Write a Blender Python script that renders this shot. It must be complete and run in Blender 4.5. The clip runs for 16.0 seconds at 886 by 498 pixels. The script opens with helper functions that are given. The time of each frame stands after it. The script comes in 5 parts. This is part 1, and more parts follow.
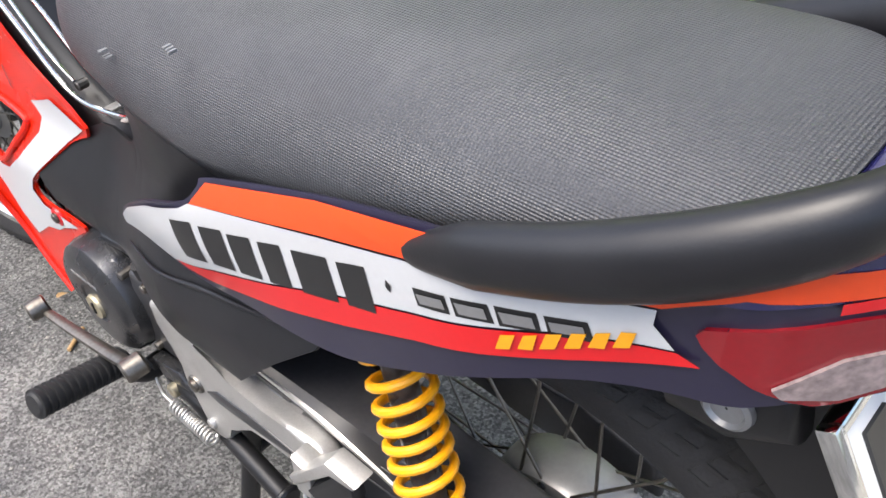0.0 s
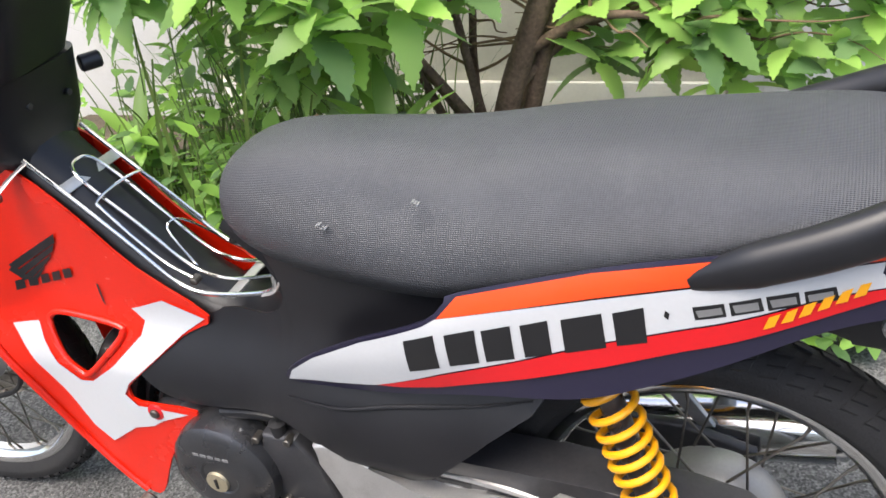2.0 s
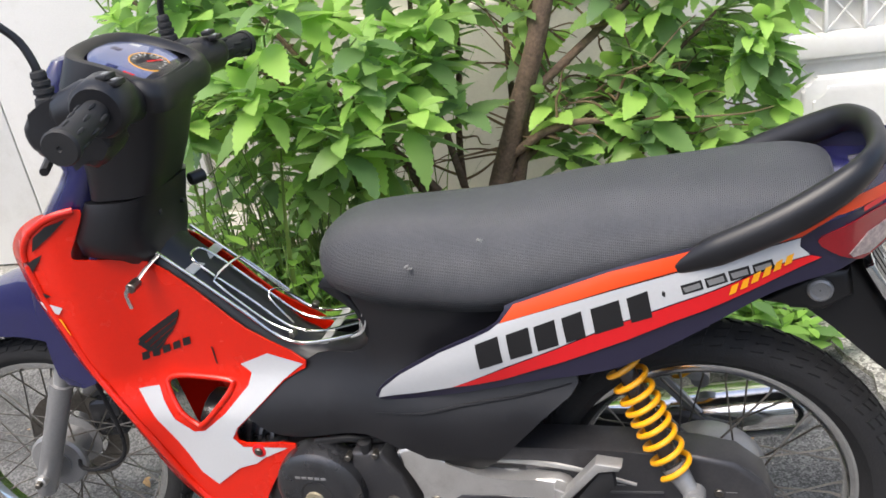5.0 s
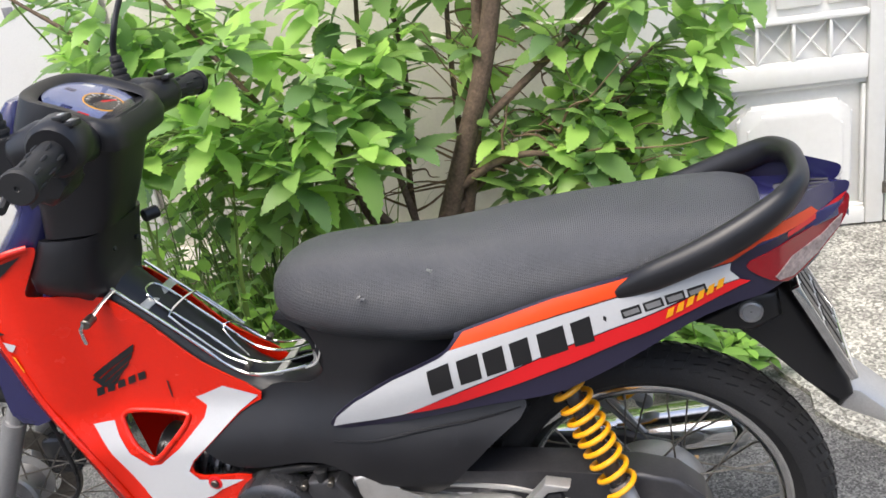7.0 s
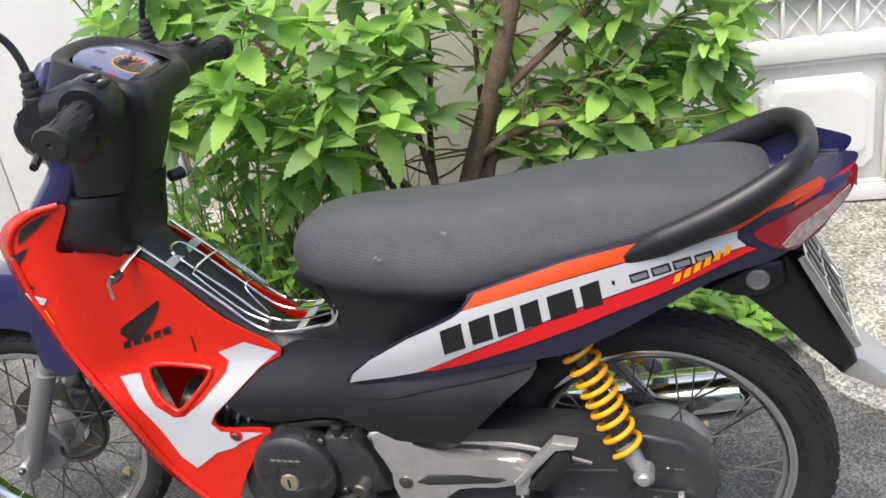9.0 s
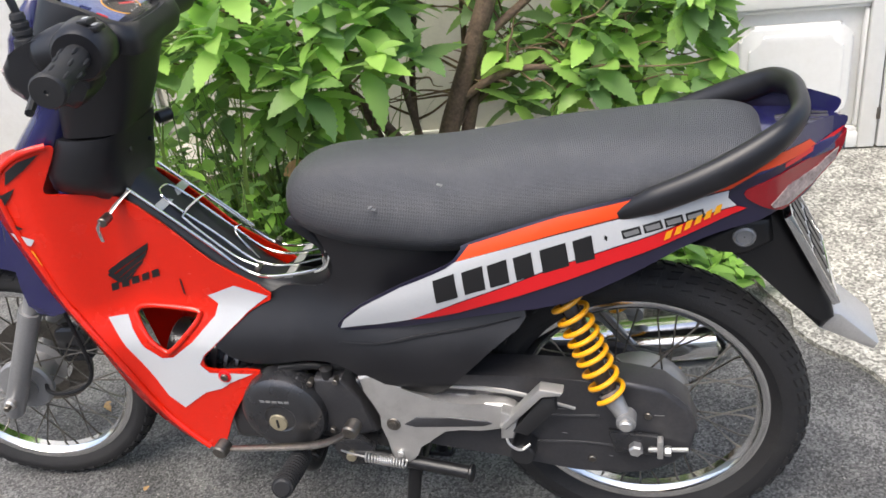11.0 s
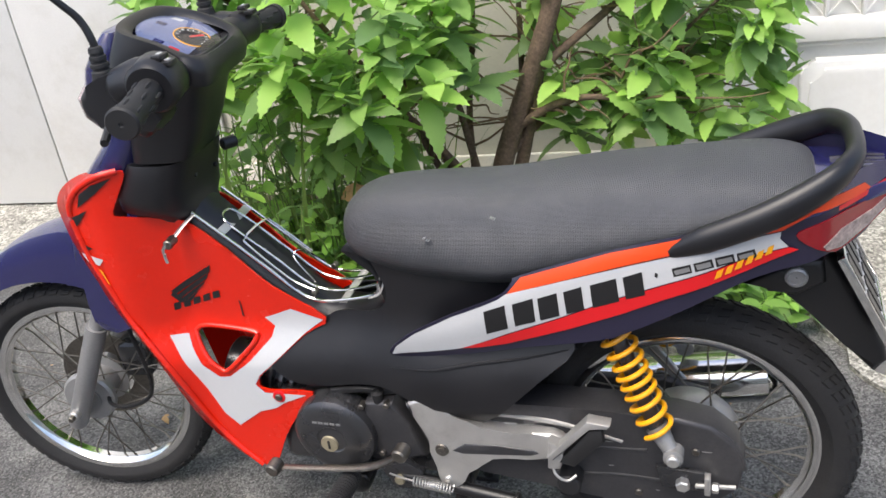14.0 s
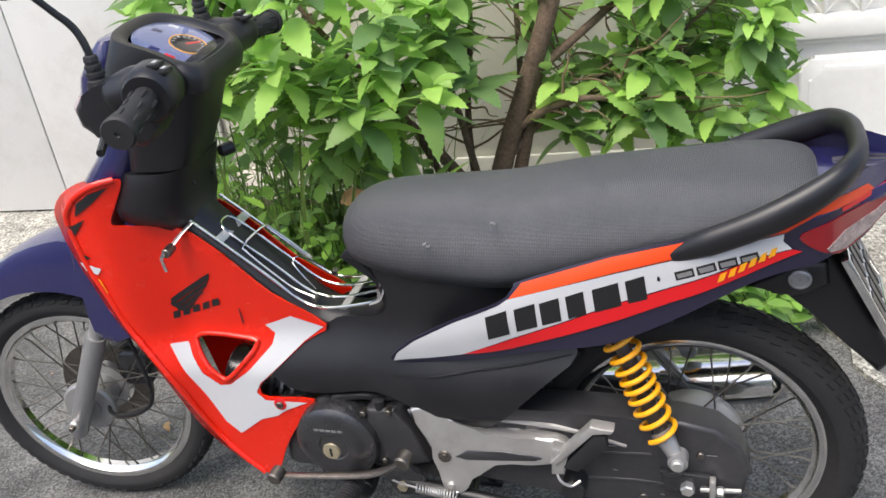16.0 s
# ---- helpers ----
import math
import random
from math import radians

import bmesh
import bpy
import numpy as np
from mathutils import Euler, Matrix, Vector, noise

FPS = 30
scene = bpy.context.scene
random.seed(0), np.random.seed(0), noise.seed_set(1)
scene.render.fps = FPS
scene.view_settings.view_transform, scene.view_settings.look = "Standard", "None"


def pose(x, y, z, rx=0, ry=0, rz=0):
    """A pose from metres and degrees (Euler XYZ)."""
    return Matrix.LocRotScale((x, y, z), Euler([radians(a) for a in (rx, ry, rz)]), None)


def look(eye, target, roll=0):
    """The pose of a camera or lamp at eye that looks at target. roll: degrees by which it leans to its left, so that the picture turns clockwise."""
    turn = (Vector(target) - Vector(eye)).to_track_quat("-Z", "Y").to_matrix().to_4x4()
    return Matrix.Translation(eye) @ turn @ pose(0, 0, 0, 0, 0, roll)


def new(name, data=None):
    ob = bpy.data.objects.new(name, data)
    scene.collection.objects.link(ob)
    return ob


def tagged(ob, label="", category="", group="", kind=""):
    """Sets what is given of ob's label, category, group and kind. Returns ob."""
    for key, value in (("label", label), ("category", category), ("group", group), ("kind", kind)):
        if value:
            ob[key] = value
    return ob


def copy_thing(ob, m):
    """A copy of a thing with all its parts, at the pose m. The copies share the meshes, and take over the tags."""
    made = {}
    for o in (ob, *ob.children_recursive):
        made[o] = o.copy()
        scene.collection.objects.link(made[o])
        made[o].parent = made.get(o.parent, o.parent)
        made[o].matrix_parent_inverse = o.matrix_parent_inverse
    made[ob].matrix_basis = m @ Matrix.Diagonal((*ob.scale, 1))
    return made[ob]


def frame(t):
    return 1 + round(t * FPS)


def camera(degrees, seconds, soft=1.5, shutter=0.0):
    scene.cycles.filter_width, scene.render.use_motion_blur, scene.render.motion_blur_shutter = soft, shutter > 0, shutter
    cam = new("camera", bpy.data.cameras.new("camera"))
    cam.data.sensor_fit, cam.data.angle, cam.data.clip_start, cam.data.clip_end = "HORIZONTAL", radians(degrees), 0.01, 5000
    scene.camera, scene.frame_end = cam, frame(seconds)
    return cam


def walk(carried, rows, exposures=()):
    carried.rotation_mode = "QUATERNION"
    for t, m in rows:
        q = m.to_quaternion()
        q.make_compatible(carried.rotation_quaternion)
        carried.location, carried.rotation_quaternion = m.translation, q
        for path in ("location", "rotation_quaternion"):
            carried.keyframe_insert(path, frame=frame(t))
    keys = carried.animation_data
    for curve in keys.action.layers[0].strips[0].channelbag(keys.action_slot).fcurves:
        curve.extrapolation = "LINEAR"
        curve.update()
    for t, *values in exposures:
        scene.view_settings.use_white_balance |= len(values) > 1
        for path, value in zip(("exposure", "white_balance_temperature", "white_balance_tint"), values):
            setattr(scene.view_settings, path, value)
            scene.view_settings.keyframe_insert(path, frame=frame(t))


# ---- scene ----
cam = camera(52.4, 16.0, soft=1.6)
PATH = [
    (0, (0.273, -0.414, 1.087), (-0.790, 0.645, -0.236), -5.4),
    (0.5, (0.222, -0.501, 1.125), (-0.724, 0.710, -0.155), -8.3),
    (1, (0.092, -0.576, 1.144), (-0.755, 0.763, -0.076), -9.8),
    (1.5, (0.049, -0.663, 1.160), (-0.729, 0.770, 0.001), -9.1),
    (2, (0.062, -0.801, 1.205), (-0.662, 0.723, 0.130), -7.7),
    (2.5, (0.029, -0.886, 1.237), (-0.698, 0.694, 0.249), -8.7),
    (3, (0.067, -1.004, 1.272), (-0.671, 0.608, 0.345), -10.0),
    (3.2, (0.101, -1.080, 1.289), (-0.618, 0.550, 0.381), -10.0),
    (5.3, (0.059, -1.209, 1.287), (-0.526, 0.519, 0.467), -10.7),
    (5.5, (0.060, -1.208, 1.289), (-0.479, 0.533, 0.466), -10.7),
    (6, (0.063, -1.208, 1.291), (-0.433, 0.555, 0.487), -10.0),
    (6.5, (0.076, -1.245, 1.305), (-0.440, 0.521, 0.520), -10.0),
    (7, (0.079, -1.250, 1.306), (-0.447, 0.516, 0.528), -9.8),
    (7.5, (0.094, -1.254, 1.306), (-0.452, 0.511, 0.541), -9.9),
    (8, (0.103, -1.262, 1.310), (-0.458, 0.497, 0.541), -9.7),
    (8.5, (0.103, -1.275, 1.309), (-0.468, 0.472, 0.521), -9.6),
    (9, (0.103, -1.285, 1.307), (-0.478, 0.441, 0.481), -9.5),
    (9.5, (0.098, -1.297, 1.308), (-0.479, 0.407, 0.434), -9.4),
    (9.7, (0.086, -1.309, 1.315), (-0.478, 0.388, 0.419), -9.4),
    (11.8, (0.060, -1.290, 1.355), (-0.434, 0.379, 0.370), -6.7),
    (12, (0.073, -1.294, 1.347), (-0.446, 0.382, 0.387), -6.7),
    (12.5, (0.064, -1.296, 1.370), (-0.479, 0.374, 0.413), -6.7),
    (13, (0.069, -1.308, 1.382), (-0.505, 0.359, 0.437), -7.1),
    (13.5, (0.073, -1.313, 1.385), (-0.529, 0.351, 0.452), -7.5),
    (14, (0.071, -1.309, 1.385), (-0.546, 0.351, 0.455), -7.9),
    (14.5, (0.065, -1.301, 1.386), (-0.558, 0.357, 0.456), -8.2),
    (15, (0.067, -1.301, 1.383), (-0.550, 0.359, 0.453), -8.4),
    (15.5, (0.074, -1.299, 1.387), (-0.538, 0.364, 0.460), -8.4),
    (16, (0.067, -1.296, 1.388), (-0.550, 0.364, 0.458), -8.6),
]
walk(cam, [(t, look(eye, target, roll)) for t, eye, target, roll in PATH],
     [(0.0, 1.45), (1.0, 1.4), (2.0, 1.35), (3.0, 1.15), (5.5, 1.05), (9.0, 1.05), (12.0, 1.05), (16.0, 1.0)])

# ---- light ----
world = bpy.data.worlds.new("sky")
scene.world = world
world.use_nodes = True
wn = world.node_tree
sky = wn.nodes.new("ShaderNodeTexSky")
sky.sky_type = "NISHITA"
sky.sun_disc = False
sky.sun_elevation, sky.sun_rotation = radians(62), radians(200)
sky.dust_density = 4.0
wn.links.new(sky.outputs[0], wn.nodes["Background"].inputs[0])
wn.nodes["Background"].inputs[1].default_value = 0.15
sun = new("sun", bpy.data.lights.new("sun", "SUN"))
sun.data.energy, sun.data.angle, sun.data.color = 1.5, radians(40), (1.0, 0.96, 0.9)
sun.matrix_world = look((-1.0, -2.2, 6.0), (-0.4, 0.2, 0.0))


# ---- materials ----
def mat(name, color, rough=0.5, metal=0.0, vary=0.12, scale=12.0, bump=0.0, bump_scale=200.0, coat=0.0, dirt=None, dirt_scale=3.0, dirt_amount=0.5, speckle=0.0):
    """Principled surface with two scales of colour variation and a fine bump."""
    m = bpy.data.materials.new(name)
    m.use_nodes = True
    n, l = m.node_tree.nodes, m.node_tree.links
    b = n["Principled BSDF"]
    b.inputs["Metallic"].default_value = metal
    b.inputs["Coat Weight"].default_value = coat
    b.inputs["Coat Roughness"].default_value = 0.12
    co = n.new("ShaderNodeTexCoord")
    big, fine = n.new("ShaderNodeTexNoise"), n.new("ShaderNodeTexNoise")
    big.inputs["Scale"].default_value, big.inputs["Detail"].default_value = scale, 6
    fine.inputs["Scale"].default_value, fine.inputs["Detail"].default_value = bump_scale, 4
    l.new(co.outputs["Object"], big.inputs["Vector"])
    l.new(co.outputs["Object"], fine.inputs["Vector"])
    add = n.new("ShaderNodeMath")
    add.operation = "ADD"
    l.new(big.outputs[0], add.inputs[0])
    l.new(fine.outputs[0], add.inputs[1])
    ramp = n.new("ShaderNodeValToRGB")
    ramp.color_ramp.elements[0].position, ramp.color_ramp.elements[1].position = 0.3, 0.7
    ramp.color_ramp.elements[0].color = (*[c * (1 - vary) for c in color], 1)
    ramp.color_ramp.elements[1].color = (*[min(1, c * (1 + vary)) for c in color], 1)
    half = n.new("ShaderNodeMath")
    half.operation = "MULTIPLY"
    half.inputs[1].default_value = 0.5
    l.new(add.outputs[0], half.inputs[0])
    l.new(half.outputs[0], ramp.inputs[0])
    out = ramp.outputs[0]
    if dirt:
        spot = n.new("ShaderNodeTexNoise")
        spot.inputs["Scale"].default_value, spot.inputs["Detail"].default_value, spot.inputs["Roughness"].default_value = dirt_scale, 10, 0.7
        l.new(co.outputs["Object"], spot.inputs["Vector"])
        cut = n.new("ShaderNodeMapRange")
        cut.inputs[1].default_value, cut.inputs[2].default_value, cut.inputs[4].default_value = 0.5, 0.7, dirt_amount
        l.new(spot.outputs[0], cut.inputs[0])
        mix = n.new("ShaderNodeMix")
        mix.data_type = "RGBA"
        l.new(cut.outputs[0], mix.inputs[0])
        l.new(out, mix.inputs[6])
        mix.inputs[7].default_value = (*dirt, 1)
        out = mix.outputs[2]
    if speckle:
        cells = n.new("ShaderNodeTexVoronoi")
        cells.inputs["Scale"].default_value = speckle
        l.new(co.outputs["Object"], cells.inputs["Vector"])
        grey = n.new("ShaderNodeRGBToBW")
        l.new(cells.outputs["Color"], grey.inputs[0])
        span = n.new("ShaderNodeMapRange")
        span.inputs[1].default_value, span.inputs[2].default_value = 0.25, 0.8
        span.inputs[3].default_value, span.inputs[4].default_value = 0.55, 1.6
        l.new(grey.outputs[0], span.inputs[0])
        times = n.new("ShaderNodeVectorMath")
        times.operation = "SCALE"
        l.new(out, times.inputs[0])
        l.new(span.outputs[0], times.inputs["Scale"])
        out = times.outputs[0]
    l.new(out, b.inputs["Base Color"])
    rr = n.new("ShaderNodeMapRange")
    rr.inputs[3].default_value, rr.inputs[4].default_value = max(0.02, rough - 0.08), min(1, rough + 0.1)
    l.new(big.outputs[0], rr.inputs[0])
    l.new(rr.outputs[0], b.inputs["Roughness"])
    if bump:
        bp = n.new("ShaderNodeBump")
        bp.inputs["Strength"].default_value, bp.inputs["Distance"].default_value = bump, 0.004
        l.new(fine.outputs[0], bp.inputs["Height"])
        l.new(bp.outputs[0], b.inputs["Normal"])
    return m


def seat_vinyl():
    """Black vinyl with a raised grid of small grains about 5 mm apart."""
    m = mat("seat_vinyl", (0.053, 0.055, 0.061), 0.45, vary=0.2, scale=8, dirt=(0.12, 0.122, 0.13), dirt_scale=5.0, dirt_amount=0.35)
    n, l = m.node_tree.nodes, m.node_tree.links
    co = n.new("ShaderNodeTexCoord")
    sep = n.new("ShaderNodeSeparateXYZ")
    l.new(co.outputs["Object"], sep.inputs[0])

    def op(kind, a, b=None):
        k = n.new("ShaderNodeMath")
        k.operation = kind
        for i, v in enumerate((a, b)):
            if v is None:
                continue
            if isinstance(v, (int, float)):
                k.inputs[i].default_value = v
            else:
                l.new(v, k.inputs[i])
        return k.outputs[0]

    v = op("ADD", sep.outputs[2], sep.outputs[1])
    p = op("MULTIPLY", op("ADD", sep.outputs[0], v), 2 * math.pi / 0.0054)
    q = op("MULTIPLY", op("SUBTRACT", sep.outputs[0], v), 2 * math.pi / 0.0054)
    h = op("MULTIPLY", op("SINE", p), op("SINE", q))
    base = n["Principled BSDF"].inputs["Base Color"]
    # base colour scaled by the grain height: lighter on top, darker in the hollows
    worn = n.new("ShaderNodeVectorMath")
    worn.operation = "SCALE"
    l.new(base.links[0].from_socket, worn.inputs[0])
    l.new(op("ADD", op("MULTIPLY", h, 0.22), 1.0), worn.inputs["Scale"])
    l.new(worn.outputs[0], base)
    bp = n.new("ShaderNodeBump")
    bp.inputs["Strength"].default_value, bp.inputs["Distance"].default_value = 0.55, 0.0009
    l.new(h, bp.inputs["Height"])
    l.new(bp.outputs[0], n["Principled BSDF"].inputs["Normal"])
    return m


def glass(name, tint=(1, 1, 1), rough=0.03):
    m = bpy.data.materials.new(name)
    m.use_nodes = True
    b = m.node_tree.nodes["Principled BSDF"]
    b.inputs["Base Color"].default_value = (*tint, 1)
    b.inputs["Transmission Weight"].default_value = 1.0
    b.inputs["Roughness"].default_value = rough
    b.inputs["IOR"].default_value = 1.45
    return m


def leaf_mat(name, color, vary=0.35):
    """Leaf: random tint per leaf, some light through it."""
    m = bpy.data.materials.new(name)
    m.use_nodes = True
    n, l = m.node_tree.nodes, m.node_tree.links
    b = n["Principled BSDF"]
    geo, obi = n.new("ShaderNodeNewGeometry"), n.new("ShaderNodeObjectInfo")
    add = n.new("ShaderNodeMath")
    add.operation = "ADD"
    l.new(geo.outputs["Random Per Island"], add.inputs[0])
    l.new(obi.outputs["Random"], add.inputs[1])
    fr = n.new("ShaderNodeMath")
    fr.operation = "FRACT"
    l.new(add.outputs[0], fr.inputs[0])
    ramp = n.new("ShaderNodeValToRGB")
    e = ramp.color_ramp.elements
    e[0].color = (color[0] * (1 - vary), color[1] * (1 - vary), color[2] * (1 - vary * 0.6), 1)
    e[1].color = (color[0] * (1 + vary * 1.25), color[1] * (1 + vary), color[2], 1)
    l.new(fr.outputs[0], ramp.inputs[0])
    l.new(ramp.outputs[0], b.inputs["Base Color"])
    b.inputs["Roughness"].default_value = 0.42
    tr = n.new("ShaderNodeBsdfTranslucent")
    l.new(ramp.outputs[0], tr.inputs[0])
    mixs = n.new("ShaderNodeMixShader")
    mixs.inputs[0].default_value = 0.5
    l.new(b.outputs[0], mixs.inputs[1])
    l.new(tr.outputs[0], mixs.inputs[2])
    l.new(mixs.outputs[0], n["Material Output"].inputs[0])
    return m


RED = mat("red_paint", (0.66, 0.014, 0.002), 0.25, vary=0.04, coat=0.2)
DEEP_RED = mat("decal_red", (0.62, 0.008, 0.012), 0.36, vary=0.04, coat=0.15)
ORANGE = mat("decal_orange", (0.72, 0.06, 0.008), 0.36, vary=0.04, coat=0.15)
WHITE = mat("decal_white", (0.52, 0.53, 0.54), 0.34, vary=0.03, coat=0.3)
BLUE = mat("blue_paint", (0.016, 0.016, 0.078), 0.2, vary=0.08, coat=0.8)
# darker than BLUE: the shade of the side panel's underside is put into the colour
NAVY = mat("shaded_navy", (0.014, 0.012, 0.032), 0.36, vary=0.1, coat=0.3)
BLACK = mat("black_plastic", (0.009, 0.009, 0.01), 0.36, vary=0.2, bump=0.06, bump_scale=900)
SATIN = mat("satin_black", (0.008, 0.008, 0.0098), 0.38, vary=0.15, bump=0.04, bump_scale=600, dirt=(0.022, 0.022, 0.024), dirt_scale=9, dirt_amount=0.2)
INK = mat("black_ink", (0.012, 0.012, 0.013), 0.35, vary=0.05)
YELLOW = mat("yellow_paint", (0.82, 0.36, 0.006), 0.3, vary=0.06, coat=0.3)
RUBBER = mat("tyre_rubber", (0.012, 0.012, 0.013), 0.75, vary=0.25, scale=20, bump=0.25, bump_scale=300, dirt=(0.035, 0.033, 0.03), dirt_scale=8, dirt_amount=0.4)
GRIP = mat("grip_rubber", (0.013, 0.013, 0.014), 0.6, vary=0.15)
STEEL = mat("spoke_steel", (0.19, 0.175, 0.155), 0.42, metal=1.0, vary=0.3, scale=40)
CHROME = mat("chrome", (0.75, 0.75, 0.74), 0.12, metal=1.0, vary=0.05, scale=30, dirt=(0.3, 0.27, 0.22), dirt_scale=18, dirt_amount=0.25)
ALLOY = mat("cast_alloy", (0.55, 0.54, 0.52), 0.38, metal=0.75, vary=0.12, scale=25, bump=0.08, bump_scale=500, dirt=(0.2, 0.19, 0.17), dirt_scale=10, dirt_amount=0.35)
SILVER = mat("silver_paint", (0.3, 0.3, 0.3), 0.38, metal=0.5, vary=0.08, dirt=(0.2, 0.19, 0.18), dirt_scale=12, dirt_amount=0.3)
DARKMETAL = mat("dark_engine_paint", (0.07, 0.071, 0.076), 0.27, metal=0.7, vary=0.15, scale=20, bump=0.05, bump_scale=400, dirt=(0.09, 0.08, 0.07), dirt_scale=14, dirt_amount=0.35)
CASE = mat("chain_case_plastic", (0.045, 0.045, 0.049), 0.36, metal=0.3, vary=0.18, scale=10, dirt=(0.12, 0.11, 0.1), dirt_scale=10, dirt_amount=0.3)
BRASS = mat("dull_cap_metal", (0.45, 0.4, 0.28), 0.45, metal=0.7, vary=0.15, scale=60)
SEAT = seat_vinyl()
LENS_RED = mat("red_lens", (0.22, 0.003, 0.008), 0.15, vary=0.1, coat=0.5)
LENS_CLEAR = mat("clear_lens", (0.26, 0.2, 0.195), 0.12, vary=0.5, scale=70, coat=0.8)
MIRROR = mat("mirror_glass", (0.85, 0.85, 0.85), 0.02, metal=1.0, vary=0.01)
# light bluish face: sky reflected in the gauge glass is put into this colour
GAUGE = mat("gauge_face", (0.13, 0.16, 0.3), 0.4, vary=0.3)
GLASS = glass("gauge_glass")
PLATE = mat("plate_white", (0.7, 0.7, 0.68), 0.4, vary=0.05)
ASPHALT = mat("asphalt", (0.1, 0.099, 0.097), 0.92, vary=0.75, scale=5, bump=1.0, bump_scale=210, dirt=(0.19, 0.185, 0.175), dirt_scale=5, dirt_amount=0.6, speckle=230)
CONCRETE = mat("weathered_concrete", (0.3, 0.29, 0.255), 0.92, vary=0.55, scale=14, bump=1.0, bump_scale=130, dirt=(0.13, 0.125, 0.11), dirt_scale=9, dirt_amount=0.75, speckle=140)
SOIL = mat("soil", (0.07, 0.055, 0.035), 0.95, vary=0.5, scale=14, bump=1.0, bump_scale=70)
WALL = mat("cream_wall", (0.66, 0.63, 0.53), 0.85, vary=0.06, scale=3, bump=0.15, bump_scale=120, dirt=(0.4, 0.38, 0.3), dirt_scale=2.2, dirt_amount=0.4)
GATE = mat("white_gate_paint", (0.7, 0.7, 0.685), 0.5, vary=0.04, scale=4, bump=0.05, bump_scale=60, dirt=(0.62, 0.6, 0.54), dirt_scale=3.5, dirt_amount=0.35)
DOOR = mat("white_sheet_door", (0.7, 0.69, 0.665), 0.5, vary=0.05, scale=3, dirt=(0.5, 0.48, 0.42), dirt_scale=5, dirt_amount=0.4)
BARK = mat("bark", (0.13, 0.09, 0.06), 0.9, vary=0.45, scale=30, bump=0.8, bump_scale=120)
TWIG = mat("twig", (0.16, 0.11, 0.06), 0.85, vary=0.35, scale=40)
STEM = mat("green_stem", (0.13, 0.2, 0.05), 0.7, vary=0.3, scale=40)
LEAF = leaf_mat("shrub_leaf", (0.3, 0.52, 0.16), 0.45)
LEAF_DARK = leaf_mat("undergrowth_leaf", (0.22, 0.42, 0.11), 0.5)
LEAF_PALE = leaf_mat("strap_leaf", (0.17, 0.31, 0.07))
GRASS = leaf_mat("grass_blade", (0.13, 0.21, 0.07))
DEAD = mat("dead_leaf", (0.35, 0.22, 0.1), 0.8, vary=0.35, scale=30)


# ---- helpers for building ----
def ss(v):
    v = min(1.0, max(0.0, v))
    return v * v * (3 - 2 * v)


def link(name, bm, material, parent=None, label="", sharp=35):
    me = bpy.data.meshes.new(name)
    bmesh.ops.recalc_face_normals(bm, faces=bm.faces[:])
    bm.to_mesh(me)
    bm.free()
    me.materials.append(material)
    me.shade_smooth()
    me.set_sharp_from_angle(angle=radians(sharp))
    ob = new(name, me)
    ob.parent = parent
    if label:
        ob["label"] = label
    return ob


def part(name, bm, material, parent, label="", sharp=35):
    return link(name, bm, material, parent, label, sharp)


def spline(pts, n=6, closed=False):
    """Catmull-Rom through the points."""
    pts = [Vector(p) for p in pts]
    out, k = [], len(pts)
    for i in range(k if closed else k - 1):
        if closed:
            p0, p1, p2, p3 = pts[i - 1], pts[i], pts[(i + 1) % k], pts[(i + 2) % k]
        else:
            p0, p1, p2, p3 = pts[max(i - 1, 0)], pts[i], pts[i + 1], pts[min(i + 2, k - 1)]
        for j in range(n):
            t = j / n
            out.append(0.5 * (2 * p1 + (p2 - p0) * t + (2 * p0 - 5 * p1 + 4 * p2 - p3) * t * t + (3 * p1 - p0 - 3 * p2 + p3) * t ** 3))
    if not closed:
        out.append(pts[-1])
    return out


def rings(bm, sections, closed_ring=True, caps=True, loop=False):
    """Skin a list of rings of equal length."""
    rows = [[bm.verts.new(p) for p in s] for s in sections]
    m = len(rows[0])
    pairs = list(zip(rows, rows[1:])) + ([(rows[-1], rows[0])] if loop else [])
    for a, b in pairs:
        for i in range(m if closed_ring else m - 1):
            j = (i + 1) % m
            bm.faces.new((a[i], a[j], b[j], b[i]))
    if caps and not loop:
        bm.faces.new(rows[0][::-1])
        bm.faces.new(rows[-1])
    return bm


def tube(path, radius, sides=10, bm=None, n=6, flat=1.0, up=(0, 0, 1), smooth=True, loop=False):
    """A tube along a smoothed path; radius may be a list (one per point), flat squeezes it along the up side."""
    bm = bm or bmesh.new()
    pts = spline(path, n, loop) if smooth else [Vector(p) for p in path]
    k = len(pts)
    rad = radius if isinstance(radius, (list, tuple)) else [radius, radius]
    secs = []
    for i, p in enumerate(pts):
        a, b = (pts[i - 1], pts[(i + 1) % k]) if loop else (pts[max(i - 1, 0)], pts[min(i + 1, k - 1)])
        d = (b - a).normalized()
        side = d.cross(Vector(up))
        side = side.normalized() if side.length > 1e-4 else Vector((1, 0, 0))
        top = side.cross(d).normalized()
        f = i / max(1, k - 1) * (len(rad) - 1)
        q = min(int(f), len(rad) - 2)
        r = rad[q] + (rad[q + 1] - rad[q]) * (f - q)
        secs.append([p + side * (r * math.cos(w)) + top * (r * flat * math.sin(w)) for w in [2 * math.pi * j / sides for j in range(sides)]])
    return rings(bm, secs, loop=loop)


